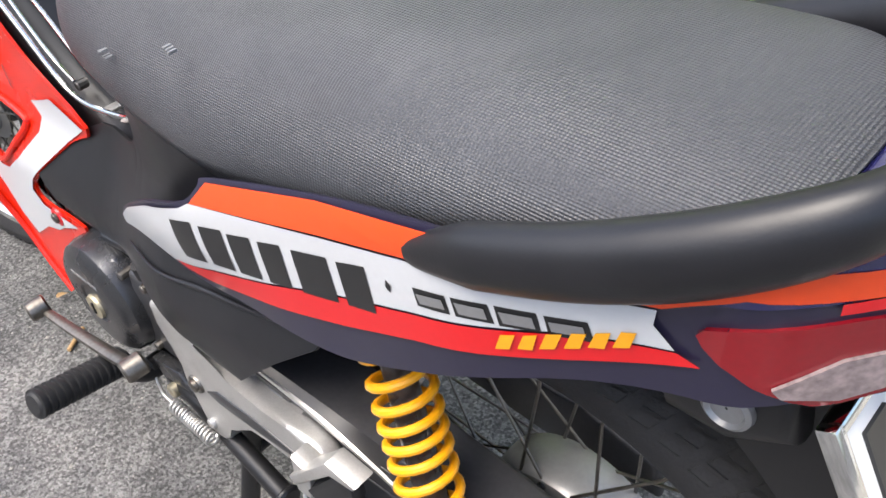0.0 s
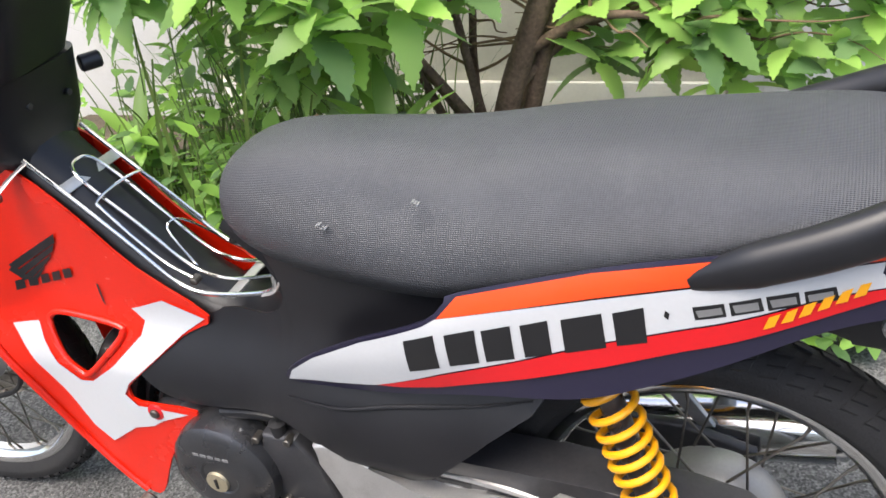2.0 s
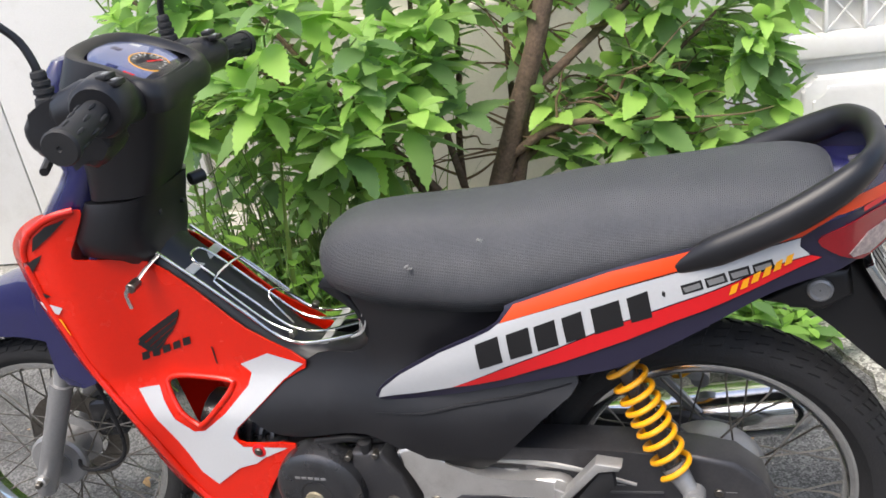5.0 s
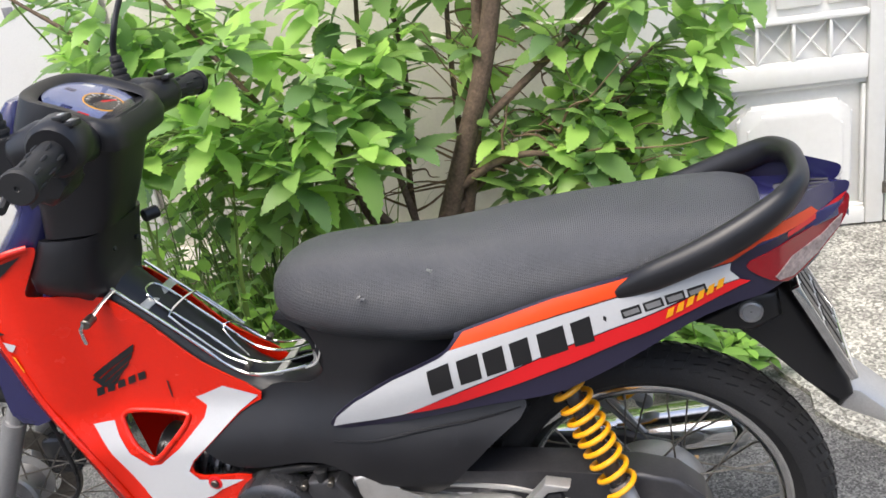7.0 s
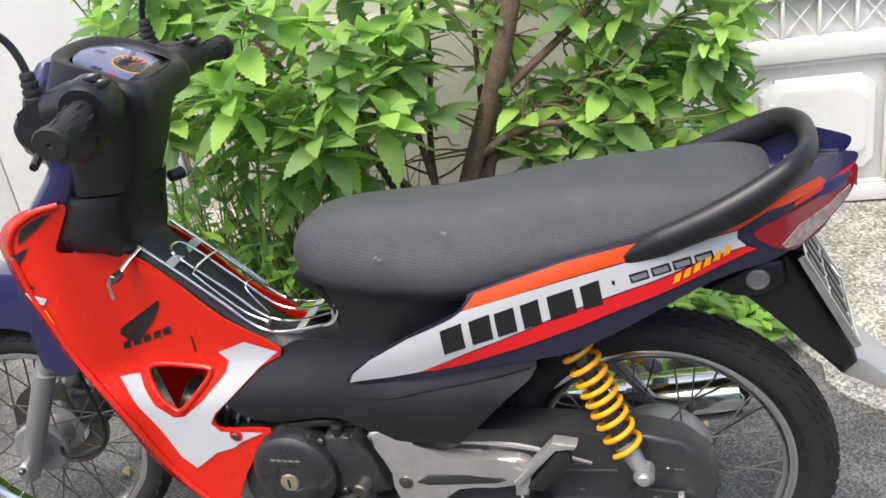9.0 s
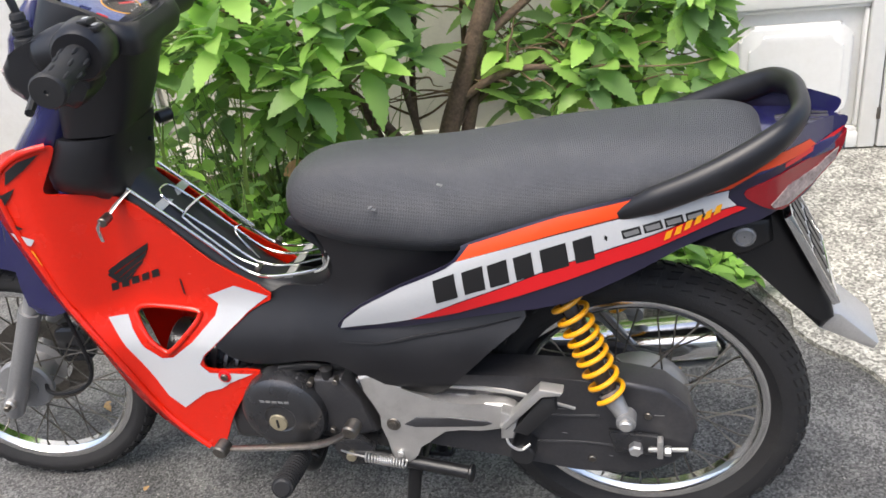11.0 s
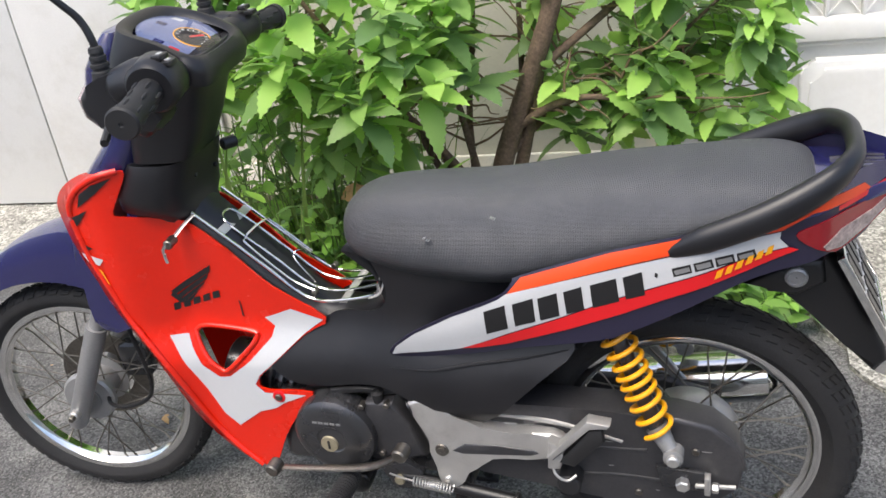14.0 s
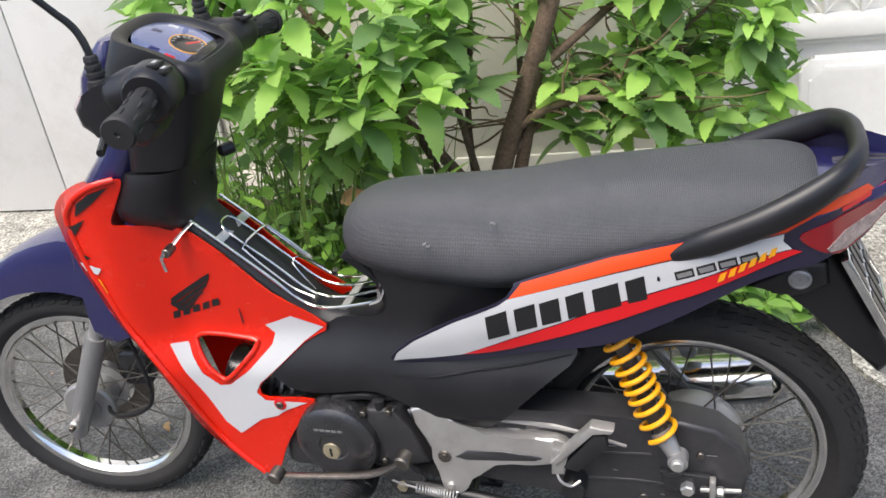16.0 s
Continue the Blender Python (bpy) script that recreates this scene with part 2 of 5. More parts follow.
def revolve(profile, axis_point, axis, sides=48, bm=None, closed=False):
    """Turn a profile of (along, radius) round an axis."""
    bm = bm or bmesh.new()
    ax = Vector(axis).normalized()
    u = ax.orthogonal().normalized()
    v = ax.cross(u)
    o = Vector(axis_point)
    secs = []
    for j in range(sides):
        w = 2 * math.pi * j / sides
        d = u * math.cos(w) + v * math.sin(w)
        secs.append([o + ax * h + d * r for h, r in profile])
    return rings(bm, secs, closed_ring=closed, caps=False, loop=True)


def prism(outline, y0, y1, bevel=0.003, bm=None, smooth=0, segs=2):
    """A plate with an outline in the x-z plane, from y0 to y1, with rounded edges."""
    bm = bm or bmesh.new()
    pts = [(p[0], p[1]) for p in (spline([(x, z, 0) for x, z in outline], smooth, True) if smooth else [(x, z) for x, z in outline])]
    lo = [bm.verts.new((x, y0, z)) for x, z in pts]
    hi = [bm.verts.new((x, y1, z)) for x, z in pts]
    f1, f2 = bm.faces.new(lo), bm.faces.new(hi[::-1])
    k = len(pts)
    for i in range(k):
        bm.faces.new((lo[i], hi[i], hi[(i + 1) % k], lo[(i + 1) % k]))
    if bevel:
        bmesh.ops.bevel(bm, geom=list(f1.edges) + list(f2.edges), offset=bevel, segments=segs, affect="EDGES", profile=0.5)
    bmesh.ops.triangulate(bm, faces=[f for f in bm.faces if len(f.verts) > 4])
    return bm


def shell(loops, yf, thick=0.003, step=0.02, offset=0.0, mirror=False, smooth=4):
    """A curved panel: outlines in x-z (the first outer, the rest holes), laid on the surface y = yf(x, z)."""
    bm = bmesh.new()
    edges = []
    for lp in loops:
        pts = spline([(x, z, 0) for x, z in lp], smooth, True) if smooth else [Vector((x, z, 0)) for x, z in lp]
        vs = [bm.verts.new((p[0], 0, p[1])) for p in pts]
        edges += [bm.edges.new((vs[i], vs[(i + 1) % len(vs)])) for i in range(len(vs))]
    bmesh.ops.triangle_fill(bm, use_beauty=True, use_dissolve=False, edges=edges, normal=(0, -1, 0))
    for axis in (0, 2):
        cs = [v.co[axis] for v in bm.verts]
        c = math.ceil(min(cs) / step) * step
        while c < max(cs):
            co, no = [0, 0, 0], [0, 0, 0]
            co[axis], no[axis] = c, 1
            bmesh.ops.bisect_plane(bm, geom=bm.verts[:] + bm.edges[:] + bm.faces[:], plane_co=co, plane_no=no, dist=1e-5)
            c += step
    for v in bm.verts:
        v.co.y = yf(v.co.x, v.co.z) - offset
    bmesh.ops.recalc_face_normals(bm, faces=bm.faces[:])
    if thick:
        if bm.faces and sum(f.normal.y * f.calc_area() for f in bm.faces) > 0:
            bmesh.ops.reverse_faces(bm, faces=bm.faces[:])
        bmesh.ops.solidify(bm, geom=bm.faces[:], thickness=thick)
    if mirror:
        for v in bm.verts:
            v.co.y = -v.co.y
    return bm


def box(x0, x1, y0, y1, z0, z1, bevel=0.004, bm=None, segs=2):
    b = bmesh.new()
    bmesh.ops.create_cube(b, size=1.0)
    for v in b.verts:
        v.co = Vector((x0 + (v.co.x + 0.5) * (x1 - x0), y0 + (v.co.y + 0.5) * (y1 - y0), z0 + (v.co.z + 0.5) * (z1 - z0)))
    if bevel:
        bmesh.ops.bevel(b, geom=b.edges[:], offset=bevel, segments=segs, affect="EDGES", profile=0.5)
    if bm:
        me = bpy.data.meshes.new("t")
        b.to_mesh(me)
        b.free()
        bm.from_mesh(me)
        bpy.data.meshes.remove(me)
        return bm
    return b


def rod(a, b, r, sides=12, bevel=True, bm=None):
    """A cylinder with softened ends from a to b."""
    a, b = Vector(a), Vector(b)
    d = (b - a)
    h = d.length
    c = min(r * 0.2, 0.003)
    prof = [(0, 1e-4), (0, r - c), (c, r), (h - c, r), (h, r - c), (h, 1e-4)]
    return revolve(prof, a, d, sides, bm)


def rsect(cx, cy, z, hx, hy, n=20, power=3.0):
    """A rounded-rectangle ring at height z."""
    out = []
    for j in range(n):
        w = 2 * math.pi * j / n
        c, s = math.cos(w), math.sin(w)
        out.append(Vector((cx + hx * math.copysign(abs(c) ** (2 / power), c), cy + hy * math.copysign(abs(s) ** (2 / power), s), z)))
    return out


# ---- ground and facade ----
def sheet(name, outline, z, thick, material, rough_edge=0.0, step=0.0):
    bm = bmesh.new()
    pts = []
    for i, (x, y) in enumerate(outline):
        x2, y2 = outline[(i + 1) % len(outline)]
        k = max(1, int(math.hypot(x2 - x, y2 - y) / step)) if step else 1
        for j in range(k):
            t = j / k
            w = noise.noise((x + t * 7.1, y * 3 + t * 5, 2)) * rough_edge + random.uniform(-1, 1) * rough_edge * 0.5
            pts.append((x + (x2 - x) * t + w, y + (y2 - y) * t + w))
    lo = [bm.verts.new((x, y, z - thick)) for x, y in pts]
    hi = [bm.verts.new((x, y, z)) for x, y in pts]
    bm.faces.new(hi)
    for i in range(len(pts)):
        bm.faces.new((lo[i], lo[(i + 1) % len(pts)], hi[(i + 1) % len(pts)], hi[i]))
    bmesh.ops.triangulate(bm, faces=[f for f in bm.faces if len(f.verts) > 4])
    return link(name, bm, material)


ground = tagged(sheet("ground", [(-60, -60), (60, -60), (60, 60), (-60, 60)], 0.0, 0.2, ASPHALT), "weathered grey asphalt lane surface", "ground", kind="structure")
apron = sheet("pavement", [(0.12, 1.7), (0.12, 1.15), (0.21, 0.95), (0.31, 0.75), (0.4, 0.55), (0.53, 0.42), (0.9, 0.1), (1.6, -0.3), (6.0, -0.9), (6.0, 2.2)], 0.014, 0.03, CONCRETE, 0.02, 0.05)
tagged(apron, "worn concrete apron in front of the gate", "pavement", kind="structure")
apron2 = sheet("pavement", [(-8, 0.9), (-2.6, 0.75), (-2.38, 1.0), (-2.3, 1.5), (-8, 1.0)], 0.012, 0.03, CONCRETE, 0.012, 0.05)
tagged(apron2, "worn concrete strip along the door", "pavement", kind="structure")
bed = sheet("planting_bed", [(-2.3, 1.48), (-2.3, 0.85), (-1.2, 0.62), (-0.2, 0.62), (0.16, 0.95), (0.12, 1.66)], 0.03, 0.06, SOIL, 0.03, 0.08)
tagged(bed, "bare brown soil bed under the shrub", "soil bed", kind="structure")

FX, FY, FA = -2.7, 1.4, radians(5.1)


def fpose(u, d, z):
    """A place on the facade: u metres along it, d metres out of it, z up."""
    return Matrix.Translation((FX, FY, 0)) @ Matrix.Rotation(FA, 4, "Z") @ Matrix.Translation((u, -d, z))


FM = fpose(0, 0, 0)


def fbox(u0, u1, d0, d1, z0, z1, bevel=0.004):
    b = box(u0, u1, -d1, -d0, z0, z1, bevel)
    b.transform(FM)
    return b


def ffbox(name, dims, material, parent=None, label="", bevel=0.004):
    return link(name, fbox(*dims, bevel), material, parent, label)


wall = ffbox("wall_street", (0.55, 2.56, -0.2, -0.02, -0.1, 3.2), WALL, bevel=0.003)
tagged(wall, "cream painted masonry wall behind the shrub", "wall", kind="structure")
plinth = ffbox("trim", (0.95, 2.545, -0.018, 0.0, -0.05, 0.16), WALL, bevel=0.004)
tagged(plinth, "low stained plinth along the cream wall", "trim", kind="structure")
ledge = ffbox("trim", (0.95, 2.545, -0.018, -0.004, 0.78, 0.8), WALL, bevel=0.003)
tagged(ledge, "thin ledge on the cream wall", "trim", kind="structure")
pil = ffbox("pilaster", (2.555, 2.872, -0.2, 0.01, -0.05, 3.2), GATE, bevel=0.006)
tagged(pil, "white painted gate pillar", "pillar", kind="structure")
part("edge_strip", fbox(2.645, 2.835, 0.008, 0.022, -0.04, 3.19, 0.006), GATE, pil)
part("edge_strip", fbox(2.84, 2.866, 0.008, 0.03, -0.04, 3.19, 0.006), GATE, pil)

# sheet-metal door on the far left of the facade
door = ffbox("door_1", (-3.2, 0.95, -0.12, -0.02, 0.015, 2.6), DOOR, bevel=0.004)
tagged(door, "white sheet metal door with scuffed lower edge", "door", kind="structure")
part("door_leaf", fbox(-3.1, 0.186, -0.018, 0.0, 0.02, 2.55, 0.004), DOOR, door)
part("door_leaf", fbox(0.192, 0.93, -0.018, 0.0, 0.02, 2.55, 0.004), DOOR, door)
part("label_patch", fbox(0.585, 0.625, 0.001, 0.003, 1.055, 1.095, 0.001), mat("grey_patch", (0.2, 0.2, 0.21), 0.6, vary=0.3, scale=60), door, "small grey torn sticker")


def gate_leaf(u0):
    """One leaf of the white gate: stiles, rails, a row of crossed lattice cells and a moulded lower panel."""
    g = new("gate", None)
    g.empty_display_size = 0.1
    g.matrix_world = fpose(u0, 0, 0)
    inv = Matrix.Translation((-u0, 0, 0))

    def pb(name, dims, bev=0.004, material=GATE, label=""):
        b = box(dims[0], dims[1], -dims[3], -dims[2], dims[4], dims[5], bev)
        return part(name, b, material, g, label)

    w = 0.53
    pb("back_sheet", (0.0, w, -0.05, -0.03, 0.02, 2.4))
    pb("stile", (0.0, 0.045, -0.03, 0.01, 0.02, 2.4), 0.006)
    pb("stile", (w - 0.055, w, -0.03, 0.01, 0.02, 2.4), 0.006)
    pb("bottom_rail", (0.045, w - 0.055, -0.03, 0.008, 0.02, 0.075), 0.006)
    pb("middle_rail", (0.045, w - 0.055, -0.03, 0.008, 0.505, 0.578), 0.006)
    pb("upper_rail", (0.045, w - 0.055, -0.03, 0.008, 0.698, 0.716), 0.005)
    for z0, z1, a, b2 in ((0.075, 0.088, 0.045, w - 0.055), (0.488, 0.505, 0.045, w - 0.055)):
        pb("moulding", (a, b2, -0.03, -0.006, z0, z1), 0.005)
    for a in (0.046, w - 0.07):
        pb("moulding", (a, a + 0.014, -0.03, -0.006, 0.09, 0.486), 0.005)
    # moulded panel with hollowed corners
    x0, x1, z0, z1, r = 0.085, w - 0.095, 0.13, 0.448, 0.045

    def hollow(x0, x1, z0, z1, r):
        pts = []
        for cx, cz, a0 in ((x0, z0, 0), (x0, z1, 270), (x1, z1, 180), (x1, z0, 90)):
            for j in range(7):
                a = radians(a0 + j * 15)
                pts.append((cx + r * math.cos(a), cz + r * math.sin(a)))
        return pts

    part("panel", prism(hollow(x0, x1, z0, z1, r), -0.002 + 0.0, 0.03, 0.012, segs=3), GATE, g)
    part("panel", prism(hollow(x0 + 0.03, x1 - 0.03, z0 + 0.03, z1 - 0.03, r), -0.008, 0.0, 0.004), GATE, g)
    n = 4
    cw = (w - 0.1) / n
    for i in range(n):
        a = 0.045 + i * cw
        part("lattice_bar", tube([(a + 0.004, 0.012, 0.582), (a + cw - 0.008, 0.012, 0.695)], 0.0035, 8, smooth=False), GATE, g)
        part("lattice_bar", tube([(a + 0.004, 0.018, 0.695), (a + cw - 0.008, 0.018, 0.582)], 0.0035, 8, smooth=False), GATE, g)
        if i:
            pb("mullion", (a - 0.006, a + 0.004, -0.03, 0.004, 0.578, 0.698), 0.002)
    for i in range(3):
        pb("upper_panel", (0.06 + i * 0.15, 0.195 + i * 0.15, -0.03, -0.012, 0.74, 2.3), 0.01)
    part("hinge", box(w - 0.006, w + 0.006, -0.016, 0.0, 0.12, 0.16, 0.003), STEEL, g)
    return g


gate = tagged(gate_leaf(2.876), "white painted metal gate with lattice row", "gate", "gate leaves", kind="structure")
for i in range(1, 4):
    copy_thing(gate, fpose(2.876 + i * 0.535, 0, 0))
# unseen wall, added so glossy panels don't mirror the bright horizon
back_wall = link("unseen_wall", box(-14, 14, -6.2, -6.0, -0.1, 2.6, 0.01), WALL)
tagged(back_wall, "unseen plain cream wall added to keep the bright horizon out of reflections", "wall", kind="structure")

# ---- the motorcycle ----
bike = tagged(new("motorcycle", None), "red, white and navy underbone motorcycle on its centre stand", "motorcycle")
R_AXLE, F_AXLE, STEER = Vector((0, 0, 0.288)), Vector((-1.277, 0, 0.271)), radians(7.8)


def leg_y(x, z):
    return -(0.066 + 0.032 * ss((0.53 - z) / 0.1) + 0.06 * ss((-0.9 - x) / 0.12))


def side_y(x, z):
    dz = z - (0.515 + 0.383 * (x + 0.49))
    w = 0.153 - 0.035 * ss((-0.28 - x) / 0.25) - 0.028 * ss(x / 0.17) - 0.096 * ss((x - 0.16) / 0.14)
    return -(w - 0.014 * (1 - 0.85 * ss((x + 0.32) / 0.18)) * ss((0.03 - dz) / 0.09) - 0.02 * ss((dz - 0.05) / 0.06))


def body_y(x, z):
    a = ss((x + 0.60) / 0.2)
    return -(0.052 + 0.042 * a * ss((0.75 - z) / 0.1) + 0.05 * ss((0.56 + 0.1 * (x + 0.6) - z) / 0.13) - 0.025 * ss((0.42 - z) / 0.06))


# wheels
def wheel(name, centre, tyre_w, tyre_r, turn, label):
    """A spoked wheel: hub, rim, tyre with tread, 36 spokes."""
    m = Matrix.Translation(centre) @ Matrix.Rotation(turn, 4, "Z")
    rr = 0.222
    hub = revolve([(-0.05, 0.008), (-0.05, 0.03), (-0.042, 0.03), (-0.038, 0.055), (-0.03, 0.058), (-0.026, 0.04), (0.026, 0.04), (0.03, 0.058), (0.038, 0.055), (0.042, 0.03), (0.05, 0.008)], (0, 0, 0), (0, 1, 0), 40)
    hub.transform(m)
    h = part(name, hub, SILVER, bike, label)
    rim = revolve([(-0.02, rr), (-0.0205, rr - 0.004), (-0.018, rr - 0.012), (-0.012, rr - 0.016), (-0.008, rr - 0.022), (0.008, rr - 0.022), (0.012, rr - 0.016), (0.018, rr - 0.012), (0.0205, rr - 0.004), (0.02, rr), (0.016, rr), (0.013, rr - 0.008), (-0.013, rr - 0.008), (-0.016, rr)], (0, 0, 0), (0, 1, 0), 96, closed=True)
    rim.transform(m)
    part("rim", rim, CHROME, h, "chrome rim")
    prof = []
    wr = tyre_r - rr
    for j in range(17):
        a = math.pi * (j / 16 * 1.16 - 0.08)
        prof.append((-math.cos(a) * tyre_w / 2, rr + wr * 0.42 + math.sin(a) * wr * 0.58))
    prof += [(0.016, rr - 0.002), (-0.016, rr - 0.002)]
    ty = revolve(prof, (0, 0, 0), (0, 1, 0), 96, closed=True)
    ty.transform(m)
    part("tyre", ty, RUBBER, h)
    # tread blocks: slanted pairs round the shoulder
    tb = bmesh.new()
    n = 58
    for i in range(n):
        for side in (-1, 1):
            for row in range(3):
                a0 = 2 * math.pi * (i + 0.17 * row + (0.5 if side > 0 else 0)) / n
                quad = []
                for da, t in ((0, 0.04), (0.62, 0.12), (0.72, 0.29), (0.1, 0.24)):
                    aa = a0 + da * 2 * math.pi / n
                    tt = side * (t + row * 0.27)
                    ang = math.pi / 2 + tt * 1.35
                    y = -math.cos(ang) * tyre_w / 2
                    rad = rr + wr * 0.42 + math.sin(ang) * wr * 0.58
                    quad.append((aa, y, rad))
                lo = [tb.verts.new((math.cos(a) * (r - 0.002), y, math.sin(a) * (r - 0.002))) for a, y, r in quad]
                hi = [tb.verts.new((math.cos(a) * (r + 0.0028), y * 1.04, math.sin(a) * (r + 0.0028))) for a, y, r in quad]
                tb.faces.new(hi)
                for k in range(4):
                    tb.faces.new((lo[k], lo[(k + 1) % 4], hi[(k + 1) % 4], hi[k]))
    tb.transform(m)
    tagged(part("tread", tb, RUBBER, h), kind="stuff")
    sp = None
    for i in range(36):
        side = 1 if i % 2 else -1
        lead = 1 if (i // 2) % 2 else -1
        mm = m @ Matrix.Rotation(2 * math.pi * i / 36, 4, "Y")
        if i < 4:
            a = radians(55) * lead
            b = tube([(0.05 * math.cos(a), side * 0.034, 0.05 * math.sin(a)), (rr - 0.035, side * 0.008, 0.0), (rr - 0.02, side * 0.004, 0.0)], [0.0017, 0.0017, 0.003], 6, smooth=False)
            ob = part("spoke", b, STEEL, h)
            kinds = (kinds if i else []) + [ob.data]
            ob.matrix_basis = mm
        else:
            ob = new("spoke", kinds[i % 4])
            ob.parent = h
            ob.matrix_basis = mm
    return h


front_wheel = wheel("front_wheel", F_AXLE, 0.062, 0.27, STEER, "spoked front wheel with chrome rim")
rear_wheel = wheel("rear_wheel", R_AXLE, 0.078, 0.285, 0.0, "spoked rear wheel with chrome rim")
FMX = Matrix.Translation(F_AXLE) @ Matrix.Rotation(STEER, 4, "Z")
disc = revolve([(0.046, 0.062), (0.046, 0.108), (0.05, 0.108), (0.05, 0.062)], (0, 0, 0), (0, 1, 0), 48, closed=True)
disc.transform(FMX)
part("brake_disc", disc, STEEL, front_wheel, "worn steel brake disc")
hubc = revolve([(-0.045, 0.02), (-0.045, 0.055), (-0.04, 0.06), (-0.03, 0.06), (-0.03, 0.02)], (0, 0, 0), (0, 1, 0), 40)
hubc.transform(FMX)
part("hub_cover", hubc, SILVER, front_wheel)
cal = box(0.05, 0.12, 0.03, 0.075, 0.0, 0.085, 0.012)
cal.transform(FMX)
part("brake_caliper", cal, DARKMETAL, front_wheel, "grimy brake caliper")
drum = revolve([(0.028, 0.01), (0.028, 0.085), (0.02, 0.09), (-0.02, 0.09), (-0.028, 0.085), (-0.03, 0.07), (-0.033, 0.07), (-0.036, 0.055), (-0.036, 0.01)], R_AXLE, (0, 1, 0), 56)
part("brake_drum", drum, SILVER, rear_wheel, "silver drum with drilled flange")
# black discs on the flange paint the dark inside of its holes
for i in range(18):
    a = 2 * math.pi * i / 18
    p = R_AXLE + Vector((math.cos(a) * 0.08, -0.0285, math.sin(a) * 0.08))
    part("flange_hole", rod(p, p + Vector((0, -0.0035, 0)), 0.0045, 10), INK, rear_wheel)

# fork and front fender, turned with the wheel
FK = FMX
rake = Vector((math.sin(radians(27)), 0, math.cos(radians(27))))
for s in (-1, 1):
    base = Vector((0.0, s * 0.078, 0.0))
    b = revolve([(-0.05, 0.002), (-0.05, 0.017), (-0.042, 0.021), (0.2, 0.0215), (0.235, 0.0225), (0.235, 0.016), (0.62, 0.016), (0.62, 0.001)], base, rake, 24)
    b.transform(FK)
    leg = part("fork_leg", b, SILVER, bike, "silver fork leg")
    b = rod(base + Vector((0, -s * 0.004, 0)), base + Vector((0, s * 0.034, 0)), 0.011, 16)
    b.transform(FK)
    part("axle_nut", b, ALLOY, leg)
    b = rod(base + Vector((0, s * 0.02, 0)), base + Vector((0, s * 0.045, 0)), 0.007, 6)
    b.transform(FK)
    part("axle_bolt", b, STEEL, leg)
b = tube([(0.0, 0.085, 0.005), (0.06, -0.06, 0.0), (0.13, -0.055, -0.005), (0.165, -0.05, 0.04), (0.15, -0.04, 0.16), (0.12, -0.02, 0.3), (0.2, 0, 0.5)], 0.0045, 8)
b.transform(FK)
part("brake_cable", b, BLACK, bike)


def fender_shell():
    bm = bmesh.new()
    secs = []
    for j in range(27):
        a = radians(48 + j * 4.6)
        f = (j / 26)
        wid = 0.058 - 0.016 * f * f
        crest = min(0.42, 0.35 + 0.002 * max(0.0, 115 - math.degrees(a)))
        skirt = (crest - 0.305) * (1 - 0.3 * f)
        sec = []
        for k in range(15):
            t = -1 + 2 * k / 14
            y = wid * math.copysign(min(1, abs(t) * 1.35), t)
            drop = skirt * max(0, abs(t) - 0.62) / 0.38 + 0.012 * (t * t)
            r = crest - drop
            sec.append(Vector((math.cos(a) * r, y, math.sin(a) * r)))
        secs.append(sec)
    rings(bm, secs, closed_ring=False, caps=False)
    bmesh.ops.recalc_face_normals(bm, faces=bm.faces[:])
    bmesh.ops.solidify(bm, geom=bm.faces[:], thickness=0.003)
    bm.transform(FK)
    return bm


fender = part("front_fender", fender_shell(), BLUE, bike, "glossy navy blue front fender")
for s in (-1, 1):
    b = prism([(0.13, 0.42), (0.183, 0.4), (0.209, 0.328), (0.242, 0.272), (0.239, 0.241), (0.182, 0.211), (0.133, 0.207), (0.122, 0.251), (0.125, 0.324)], s * 0.05, s * 0.1, 0.012, smooth=3, segs=3)
    b.transform(FK)
    part("fork_shroud", b, BLUE, fender)
for k, (w0, mt) in enumerate(((0.0, WHITE), (0.035, DEEP_RED))):
    bm = bmesh.new()
    secs = []
    for j in range(6):
        a = radians(122 + w0 * 330 + j * 1.9)
        secs.append([Vector((math.cos(a) * 0.3535, -0.016 - 0.022 * q, math.sin(a) * (0.3535 - 0.004 * q))) for q in (0, 0.5, 1)])
    rings(bm, secs, closed_ring=False, caps=False)
    bmesh.ops.solidify(bm, geom=bm.faces[:], thickness=-0.001)
    bm.transform(FK)
    part("decal_bar", bm, mt, fender)

# leg shields
LS = [(-0.964, 0.841), (-0.955, 0.832), (-0.973, 0.793), (-0.986, 0.763), (-0.968, 0.752), (-0.922, 0.737), (-0.87, 0.723), (-0.807, 0.672), (-0.733, 0.599), (-0.636, 0.536), (-0.682, 0.501), (-0.775, 0.422), (-0.789, 0.4), (-0.775, 0.384), (-0.679, 0.387), (-0.709, 0.347), (-0.759, 0.274), (-0.799, 0.195), (-0.829, 0.191), (-0.869, 0.229), (-0.915, 0.294), (-0.96, 0.441), (-1.012, 0.541), (-1.036, 0.615), (-1.057, 0.681), (-1.066, 0.739), (-1.066, 0.781), (-1.04, 0.815), (-0.997, 0.838)]
HOLE = [(-0.909, 0.501), (-0.88, 0.508), (-0.791, 0.502), (-0.783, 0.49), (-0.806, 0.463), (-0.848, 0.425), (-0.865, 0.426), (-0.888, 0.447), (-0.908, 0.481)]
